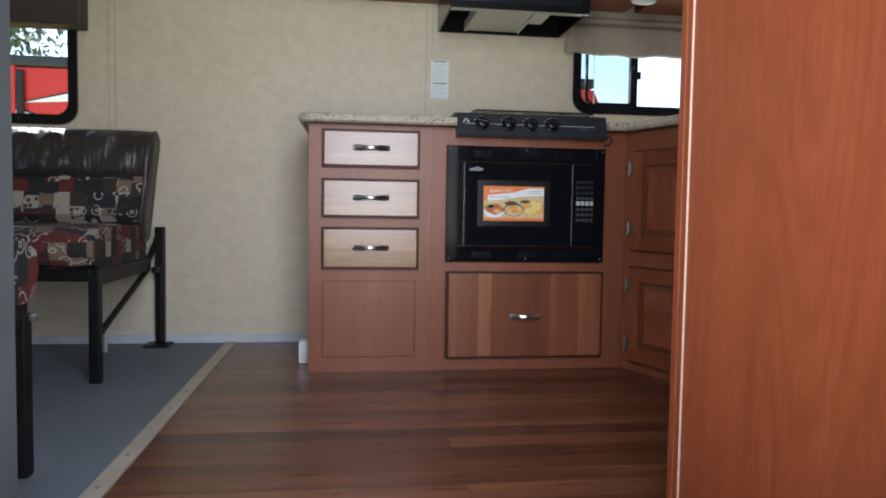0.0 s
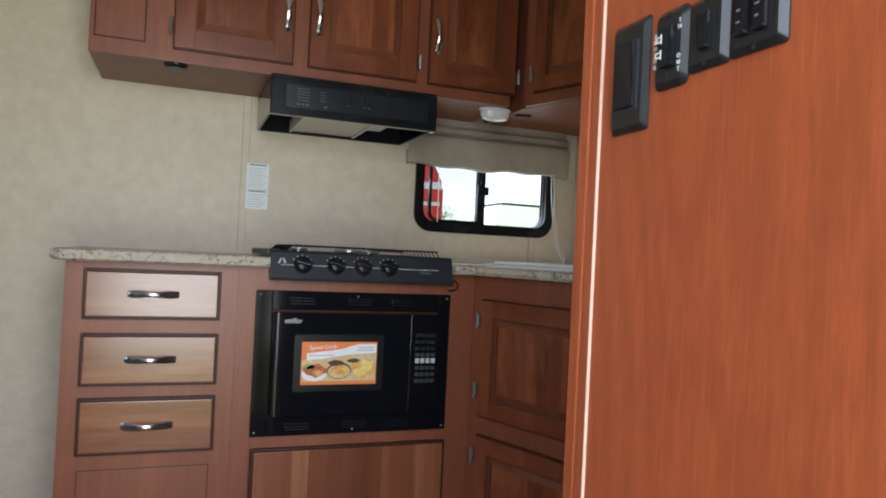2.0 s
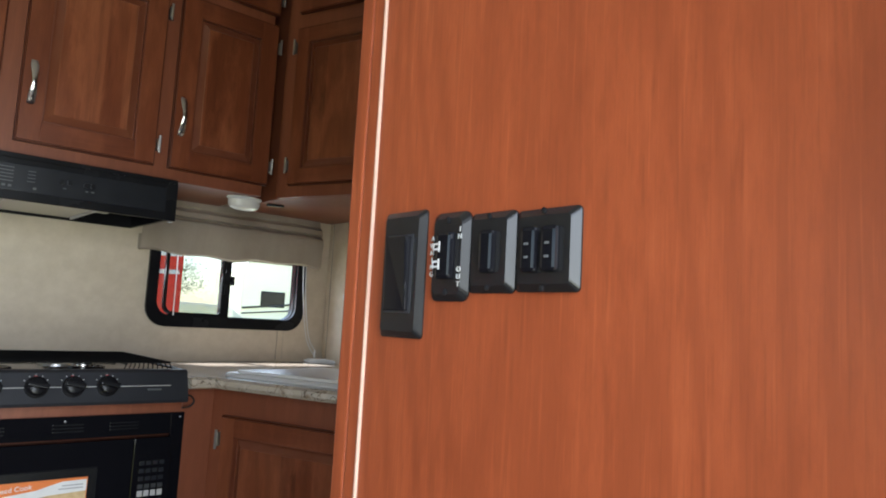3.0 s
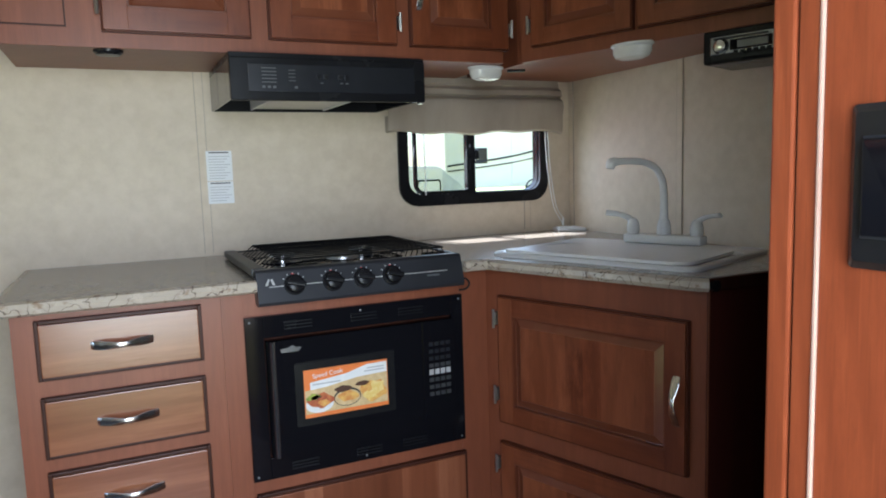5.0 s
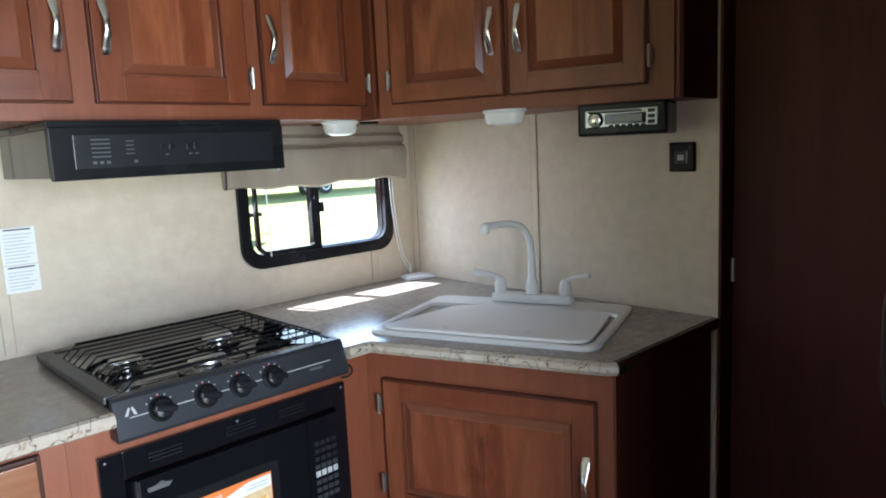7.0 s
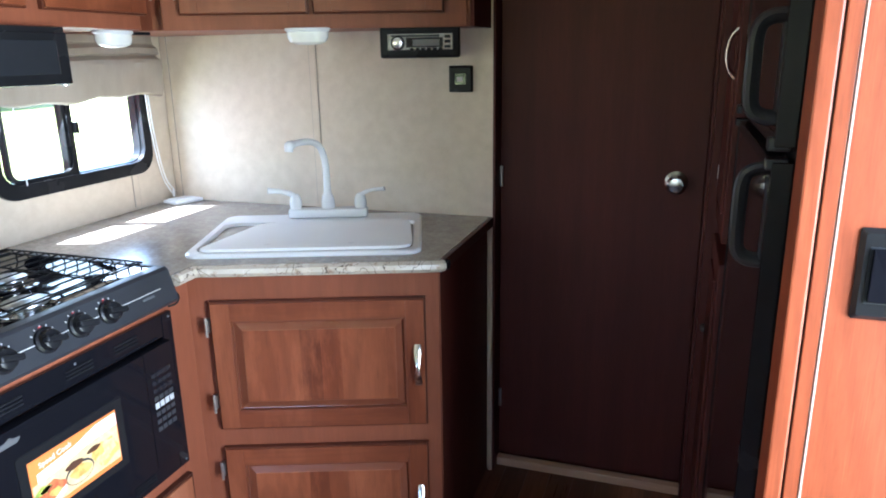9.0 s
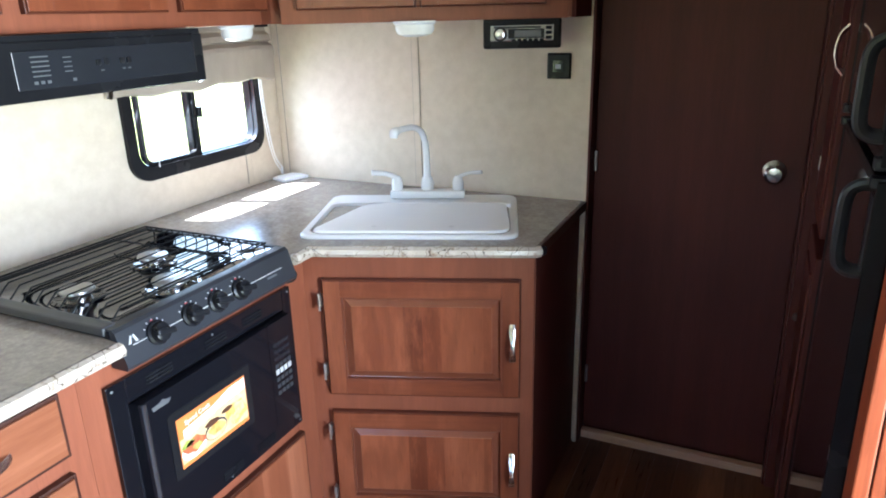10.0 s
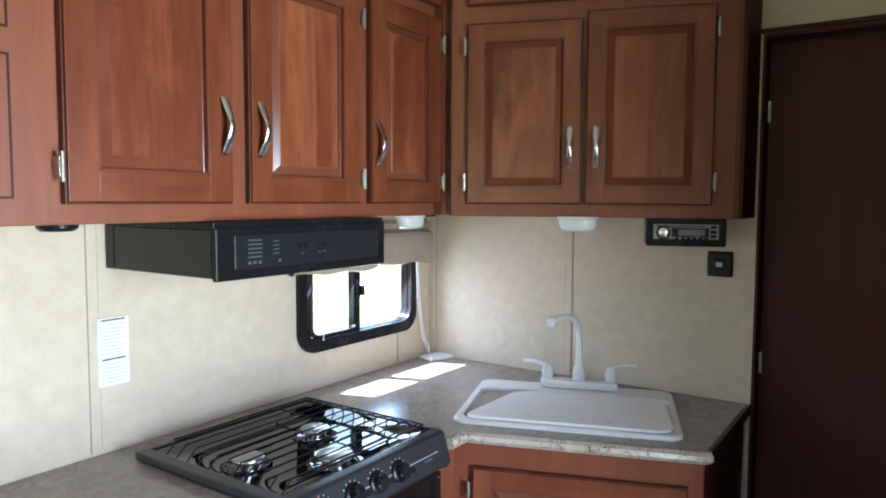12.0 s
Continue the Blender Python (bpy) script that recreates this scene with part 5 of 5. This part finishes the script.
part("packet_flap", box(-0.045, 0.03, -0.03, 0.03, 0.012, 0.016, 0.002), M_PAPER, pk)

# ---- window shade with cord, and dark valance ----
sh = thing("roman_shade", pose(0, BACK, 0), "taupe linen roman shade pulled up over the kitchen window", "blind")
b = bmesh.new()
rows, cols = [], 26
prof = [(-0.02, 1.462), (-0.026, 1.44), (-0.042, 1.428), (-0.046, 1.41), (-0.03, 1.404), (-0.052, 1.392), (-0.058, 1.375), (-0.05, 1.34), (-0.05, 1.3), (-0.046, 1.28), (-0.034, 1.274), (-0.018, 1.278), (-0.016, 1.33)]
for k, (y, z) in enumerate(prof):
    row = []
    for j in range(cols + 1):
        x = 1.03 + (1.732 - 1.03) * j / cols
        sag = 0.004 * math.sin(j * 0.9) + 0.004 * math.sin(j * 0.33 + 1.2)
        row.append(b.verts.new((x, y + 0.6 * sag, z + (sag if k > 5 else 0.3 * sag))))
    rows.append(row)
for r, q in zip(rows, rows[1:]):
    for j in range(cols):
        b.faces.new((r[j], r[j + 1], q[j + 1], q[j]))
part("cloth", b, M_SHADECLOTH, sh, "", True)
part("head_rail", box(1.034, 1.728, -0.03, -0.001, 1.445, 1.47, 0.003), M_SHADECLOTH, sh)
for dx, lo in ((0.0, 0.93), (0.012, 0.94)):
    part("cord", tube([(1.665 + dx, -0.03, 1.3), (1.676 + dx, -0.028, 1.15), (1.70 + dx, -0.03, 1.0), (1.735 + dx, -0.035, lo)], 0.002, 6, 5), M_WHITE, sh, "white pull cord")
part("wand", tube([(1.165, -0.03, 1.30), (1.167, -0.03, 1.06)], 0.0018, 6, 1), M_WHITE, sh, "thin white wand")
part("cord_tassel", lathe([(0.002, 0.95), (0.0045, 0.94), (0.005, 0.922), (0.003, 0.9175)], 10, (1.741, -0.035, 0)), M_WHITE, sh, "", True)
va = thing("valance", pose(0, BACK, 0), "dark brown padded valance over the bench window", "valance")
part("valance_board", box(-2.217, -0.962, -0.09, -0.001, 1.28, 1.6, 0.012), M_VALANCE, va)
part("valance_piping", tube([(-2.207, -0.092, 1.285), (-0.967, -0.092, 1.285)], 0.006, 6, 1), M_VALANCE, va)


# ---- fold-down bench ----
def bench(m, length, label, deeper=0.0, over=0.0):
    """A wall-hung folding bench: local x along the wall from its inner end, local y out of the wall, both from the wall foot."""
    be = thing("folding_bench", m, label, "bench", "folding benches")

    def lean(x, z):
        """The back swells outwards at its ends towards the top."""
        return (-1 if x < length / 2 else 1) * 0.04 * max(0.0, z - 0.5) / 0.37 * max(0.0, abs(2 * x / length - 1) - 0.7) / 0.3

    def cushion(name, prof, material, folds, lab):
        prof = [(y + deeper if y > 0.32 else y, z) for y, z in prof]
        cb = bmesh.new()
        n, rows2 = 110, []
        for j in range(n + 1):
            u = j / n
            end = min(1.0, 12 * min(u, 1 - u) + 0.55)
            ease = min(1.0, 14 * min(u, 1 - u))
            cy, cz = sum(p[0] for p in prof) / len(prof), sum(p[1] for p in prof) / len(prof)
            rows2.append([cb.verts.new((0.02 - over + u * (length - 0.04 + 2 * over) + lean(u * length, z), cy + (y - cy) * (0.86 + 0.14 * end) + (folds * ease * noise.noise((u * length * 17 + (z - 0.7) * 9, z * 5, 1.0)) if y > cy else 0), cz + (z - cz) * (0.9 + 0.1 * end))) for k, (y, z) in enumerate(prof)])
        for r, q in zip(rows2, rows2[1:]):
            for k in range(len(prof)):
                cb.faces.new((r[k], r[(k + 1) % len(prof)], q[(k + 1) % len(prof)], q[k]))
        cb.faces.new(rows2[0]), cb.faces.new(rows2[-1])
        part(name, cb, material, be, lab, True)

    cushion("seat_cushion", [(0.14, 0.37), (0.69, 0.365), (0.74, 0.385), (0.76, 0.43), (0.75, 0.475), (0.70, 0.5), (0.4, 0.51), (0.2, 0.5), (0.14, 0.46)], M_PATCH, 0.002, "patterned woven seat")
    cushion("back_cushion", [(0.17, 0.50), (0.27, 0.505), (0.30, 0.54), (0.29, 0.62), (0.265, 0.69), (0.16, 0.69)], M_PATCH, 0.002, "patterned woven back")
    cushion("head_roll", [(0.155, 0.685), (0.265, 0.68), (0.283, 0.705), (0.285, 0.73), (0.28, 0.765), (0.27, 0.8), (0.25, 0.835), (0.225, 0.858), (0.18, 0.868), (0.145, 0.85)], M_LEATHER, 0.03, "wrinkled dark brown leather top")
    rim = [(0.16, 0.44), (0.2, 0.432), (0.245, 0.445), (0.285, 0.54), (0.27, 0.66), (0.277, 0.74), (0.268, 0.79), (0.25, 0.83), (0.22, 0.857), (0.18, 0.868), (0.145, 0.85)]
    my, mz = sum(p[0] for p in rim) / len(rim), sum(p[1] for p in rim) / len(rim)
    for x, way in ((0.018 - over, -1), (length - 0.018 + over, 1)):
        gb = bmesh.new()
        rings = [[gb.verts.new((x + way * out + lean(x, z), my + (y - my) * fit, mz + (z - mz) * fit)) for y, z in rim] for out, fit in ((0.0, 1.0), (0.006, 1.005), (0.012, 0.975), (0.017, 0.9), (0.019, 0.75))]
        for r, q in zip(rings, rings[1:]):
            for k in range(len(rim)):
                gb.faces.new((r[k], r[(k + 1) % len(rim)], q[(k + 1) % len(rim)], q[k]))
        gb.faces.new(rings[0]), gb.faces.new(rings[-1])
        bmesh.ops.recalc_face_normals(gb, faces=gb.faces)
        part("side_gusset", gb, M_LEATHER, be, "dark brown leather side panel", True)
    for x in (0.03, length - 0.03):
        px = x - 0.027
        part("wall_post", box(px - 0.018, px + 0.018, 0.006, 0.04, 0.01, 0.49, 0.004), M_BLACKMATT, be)
        part("side_rail", box(x - 0.012, x + 0.012, 0.1, 0.7 + deeper, 0.315, 0.37, 0.004), M_BLACKMATT, be)
        part("link", tube([(px, 0.03, 0.48), (px + 0.008, 0.07, 0.42), (x, 0.11, 0.35)], 0.013, 8, 2, 0.5), M_BLACKMATT, be)
        part("cross_link", box(px - 0.01, px + 0.01, 0.02, 0.12, 0.305, 0.33, 0.003), M_BLACKMATT, be)
        part("leg", box(x - 0.017, x + 0.017, 0.672 + deeper, 0.706 + deeper, 0.0, 0.345, 0.004), M_BLACKMATT, be)
        part("brace", tube([(x, 0.67 + deeper, 0.15), (x, 0.11, 0.32)], 0.011, 8, 1), M_BLACKMATT, be)
        part("rod", tube([(px - 0.01, 0.06, 0.02), (px - 0.01, 0.06, 0.33)], 0.006, 8, 1), M_BLACKMATT, be)
        part("foot_plate", box(px - 0.05, px + 0.05, 0.01, 0.11, 0.0, 0.008, 0.002), M_BLACKMATT, be)
        part("leg_clip", box(x - 0.034, x - 0.02, 0.68 + deeper, 0.7 + deeper, 0.1, 0.16, 0.003), M_STEEL, be)
    part("front_rail", box(0.04, length - 0.04, 0.67 + deeper, 0.7 + deeper, 0.33, 0.37, 0.004), M_BLACKMATT, be)
    return be


bench(Matrix.Translation((-0.681, BACK, 0)) @ Matrix(((-1, 0, 0, 0), (0, -1, 0, 0), (0, 0, 1, 0), (0, 0, 0, 1))), 1.75, "patterned fold-down bench with black metal legs under the window")
b2 = bench(pose(-2.30, ENTRY + 0.002, 0), 1.75, "deep patterned fold-down bench on black metal legs along the entry wall", 0.29, 0.008)
part("bolt", box(1.742, 1.757, 0.966, 0.98, 0.33, 0.344, 0.003), M_STEEL, b2, "small steel bolt head", True)

wb = thing("door_stop_block", pose(-0.0455, 2.70, 0), "small white plastic block beside the drawer cabinet", "block")
part("block", box(-0.042, 0.0, -0.05, 0.05, 0.0, 0.085, 0.01), M_WHITE, wb, "", True)

# ---- outdoors ----
gb = bmesh.new()
step = lambda u: (lambda c: c * c * (3 - 2 * c))(max(0.0, min(1.0, u)))
radii = [0, 3, 6, 9, 12, 16, 20, 25, 30, 40, 60, 120, 400, 2000]
rings = []
for r in radii[1:]:
    ring = []
    for k in range(48):
        a = 2 * math.pi * k / 48
        x, y = r * math.cos(a), 2 + r * math.sin(a)
        ring.append(gb.verts.new((x, y, GROUND + 0.75 * step((y - 8) / 22) + (0.03 * noise.noise((x * 0.3, y * 0.3, 0)) if r < 100 else 0))))
    rings.append(ring)
c0 = gb.verts.new((0, 2, GROUND))
for k in range(48):
    gb.faces.new((c0, rings[0][k], rings[0][(k + 1) % 48]))
    for r, q in zip(rings, rings[1:]):
        gb.faces.new((r[k], r[(k + 1) % 48], q[(k + 1) % 48], q[k]))
tagged(part("ground", gb, M_GRASS, smooth=True), "sunlit green grass of a dealer's lot", "ground", kind="structure")


def wheel(parent, x, y, z, r, axis="y"):
    wh = part("wheel", lathe([(r * 0.6, -0.1), (r * 0.95, -0.1), (r, -0.06), (r, 0.06), (r * 0.95, 0.1), (r * 0.6, 0.1)], 28, (x, y, z), axis), M_TYRE, parent, "", True)
    part("rim", lathe([(r * 0.6, -0.08), (r * 0.56, -0.105), (r * 0.2, -0.09), (r * 0.12, -0.12), (0.01, -0.12)], 20, (x, y, z), axis), M_STEEL, wh, "", True)


def travel_trailer(m, length, height, material, label, stripe, red=False):
    tr = thing("travel_trailer", m, label, "trailer")
    side = [(0.0, 0.55), (0.0, height - 0.35), (0.25, height), (length - 0.1, height), (length, height - 0.2), (length, 0.5)]
    bb = prism([(x, -z) for x, z in side], 0, 2.4, 0.04)
    for v in bb.verts:
        v.co = Vector((v.co.x, v.co.z, -v.co.y))
    part("body", bb, material, tr)
    part("roof_cap", box(0.2, length - 0.1, -0.03, 2.43, height - 0.03, height + 0.06, 0.02), M_GUNMETAL, tr)
    for z, d, w in stripe:
        part("stripe", tube([(0.05, -0.012, z), (length * 0.3, -0.012, z + d * 0.4), (length * 0.6, -0.012, z + d), (length - 0.05, -0.012, z + d * 1.3)], w, 4, 8, 0.3), M_GUNMETAL if not red else M_WHITEPRINT, tr)
    for x in (length * 0.45, length * 0.45 + 0.85):
        wheel(tr, x, 0.1, 0.34, 0.34)
        part("fender", tube([(x - 0.43, 0.0, 0.4), (x - 0.3, 0.0, 0.68), (x, 0.0, 0.8), (x + 0.3, 0.0, 0.68), (x + 0.43, 0.0, 0.4)], 0.03, 6, 4), M_BLACK, tr)
    for x in (0.8, length * 0.75):
        wn_ = part("window", box(x, x + 0.9, -0.02, 0.02, 1.5, 2.0, 0.02), M_BLACKGLOSS, tr)
        part("window_trim", box(x - 0.04, x + 0.94, -0.012, 0.0, 1.46, 2.04, 0.01), M_BLACK, wn_)
    part("entry_door", box(length * 0.33, length * 0.33 + 0.7, -0.015, 0.01, 0.65, 2.5, 0.01), M_WHITEPAINT if not red else M_RED, tr)
    for x in (0.6, length - 0.6):
        part("jack", box(x - 0.04, x + 0.04, 0.2, 0.28, 0.0, 0.55), M_STEEL, tr)
    return tr


red_trailer = travel_trailer(pose(-6.2, 6.3, GROUND), 8.6, 2.5, M_RED, "glossy red cargo trailer with a white swoosh parked on grass", [(1.65, 0.5, 0.06), (1.55, 0.45, 0.03)], True)
travel_trailer(pose(11.2, 24.2, GROUND + 0.62, 0, 0, 0), 8.5, 3.1, M_WHITEPAINT, "white travel trailer with grey stripes parked on the grass", [(1.4, 0.7, 0.06), (1.2, 0.6, 0.04)])
travel_trailer(pose(27.0, 37.0, GROUND + 0.75, 0, 0, -12), 8.5, 3.1, M_WHITEPAINT, "white travel trailer far across the lot", [(1.4, 0.7, 0.06)])

for grow, y, mat in ((0.018, -0.006, M_BLACK), (0.0, -0.01, M_WHITEPRINT)):
    part("swoosh", slab_outline([(3.6 - 3 * grow, 2.172), (5.3, 2.27 - grow), (5.3, 2.45 + grow), (4.0, 2.27 + grow)], y, y + 0.004, 0, 0), mat, red_trailer)
    part("swoosh", slab_outline([(2.6, 2.16 - grow), (3.9 + 2 * grow, 1.995), (3.6, 2.1 + grow), (2.6, 2.24 + grow)], y, y + 0.004, 0, 0), mat, red_trailer)
part("door_post", box(3.555, 3.61, -0.04, -0.012, 0.6, 2.44, 0.006), M_BLACK, red_trailer, "black upright door post")

# small white camper beside the trailers, its nose towards +x
tk = thing("small_camper", pose(7.95, 16.9, GROUND + 0.26, 0, 0, 180), "small white camper trailer with a dark-framed window, parked on the grass", "camper")
prof = [(0.0, 0.58), (0.0, 0.95), (0.3, 1.35), (0.8, 1.72), (4.3, 1.8), (4.4, 0.45), (0.9, 0.45)]
bb = prism([(x, -z) for x, z in prof], -0.95, 0.95, 0.05)
for v in bb.verts:
    v.co = Vector((v.co.x, v.co.z, -v.co.y))
part("body", bb, M_WHITEPAINT, tk)
for s in (-1, 1):
    part("window", slab_outline(rounded(0.62, 0.58, 0.06), 0.955 * s, 0.975 * s, 1.1, 1.12), M_BLACKGLOSS, tk)
    # pane painted white to imitate the sky's reflection in the glass
    part("window_pane", slab_outline(rounded(0.54, 0.5, 0.05), 0.976 * s, 0.982 * s, 1.1, 1.12), M_WHITEPAINT, tk, "white panel standing for the bright reflection in the pane")
    part("skirt", box(0.06, 4.3, 0.953 * s - 0.01, 0.953 * s + 0.01, 0.6, 0.78, 0.004), M_BASE, tk, "grey lower band")
    part("nose_panel", slab_outline([(0.03, 0.62), (0.74, 0.62), (0.74, 1.62), (0.32, 1.33), (0.03, 0.96)], 0.953 * s - 0.008, 0.953 * s + 0.008, 0, 0), M_BASE, tk, "grey nose panel")
    for x in (2.4, 3.1):
        wheel(tk, x, 0.87 * s, 0.31, 0.31)
part("jack", tube([(0.12, 0.8, 0.0), (0.12, 0.8, 0.6)], 0.03, 8, 1), M_BLACKMATT, tk, "thin black jack post")
part("jack_foot", lathe([(0.1, 0.0), (0.1, 0.02), (0.03, 0.03)], 12, (0.12, 0.8, 0)), M_BLACKMATT, tk)
part("tongue", box(-0.9, 0.1, -0.06, 0.06, 0.42, 0.52, 0.01), M_BLACKMATT, tk)


def tree(m, height, spread, seed, label):
    rnd = random.Random(seed)
    tr = thing("tree", m, label, "tree")
    part("trunk", tube([(0, 0, -0.1), (0.08, 0.02, height * 0.25), (-0.05, 0.1, height * 0.5), (0.05, 0, height * 0.8)], [0.3, 0.22, 0.15, 0.05], 10, 4), M_BARK, tr, "", True)
    tips = []
    for k in range(9):
        a, z = k * 2.4, height * (0.3 + 0.06 * k)
        r = spread * (0.55 + 0.4 * rnd.random()) * (1 - 0.045 * k)
        tip = Vector((r * math.cos(a), r * math.sin(a), z + height * 0.18 * rnd.random() + 0.5))
        part("limb", tube([(0, 0.03, z - 0.3), tip * 0.5 + Vector((0, 0, z * 0.5 - 0.1)), tip], [0.12, 0.07, 0.02], 6, 3), M_BARK, tr, "", True)
        tips += [tip, tip * 0.72 + Vector((0, 0, z * 0.3)), tip * 0.45 + Vector((0, 0, z * 0.6 + 0.5))]
    tips += [Vector((0, 0, height * 0.9)), Vector((0.4, 0.3, height * 0.8))]
    cb = bmesh.new()
    for tip in tips:
        for _ in range(230):
            p = tip + Vector((rnd.gauss(0, 1), rnd.gauss(0, 1), rnd.gauss(0, 0.7))) * spread * 0.17
            u = Vector((rnd.gauss(0, 1), rnd.gauss(0, 1), rnd.gauss(0, 1))).normalized()
            w_ = u.orthogonal().normalized()
            s1, s2 = 0.07 + 0.07 * rnd.random(), 0.03 + 0.03 * rnd.random()
            cb.faces.new([cb.verts.new(q) for q in (p - u * s1, p + w_ * s2, p + u * s1, p - w_ * s2)])
    part("crown", cb, M_LEAF, tr, "loose green foliage")
    return tr


tree(pose(-7.6, 14.5, GROUND), 7.5, 3.2, 3, "leafy green tree behind the red trailer")
tree(pose(22.0, 66.0, GROUND + 0.75), 7.0, 4.5, 5, "leafy green tree at the edge of the lot")
tree(pose(52.0, 66.0, GROUND + 0.75), 7.5, 5.0, 8, "leafy green tree far across the lot")

# ---- floor planks ----
rnd = random.Random(4)
PLANK_W, PLANK_L = 0.0775, 1.475
proto = [finish(box(-l / 2 + 0.0004, l / 2 - 0.0004, -PLANK_W / 2 + 0.0004, PLANK_W / 2 - 0.0004, -0.002, 0.0), "plank", M_PLANK) for l in (PLANK_L, 0.726)]
row_y = ENTRY + PLANK_W / 2
while row_y < BACK - 0.03:
    x = -0.378
    lengths = rnd.choice(([PLANK_L, 0.726], [0.726, PLANK_L]))
    for l in lengths:
        ob = new("plank", proto[(PLANK_L, 0.726).index(l)])
        ob.parent, ob.location = floor, (x + l / 2, row_y, 0.0)
        x += l
    row_y += PLANK_W
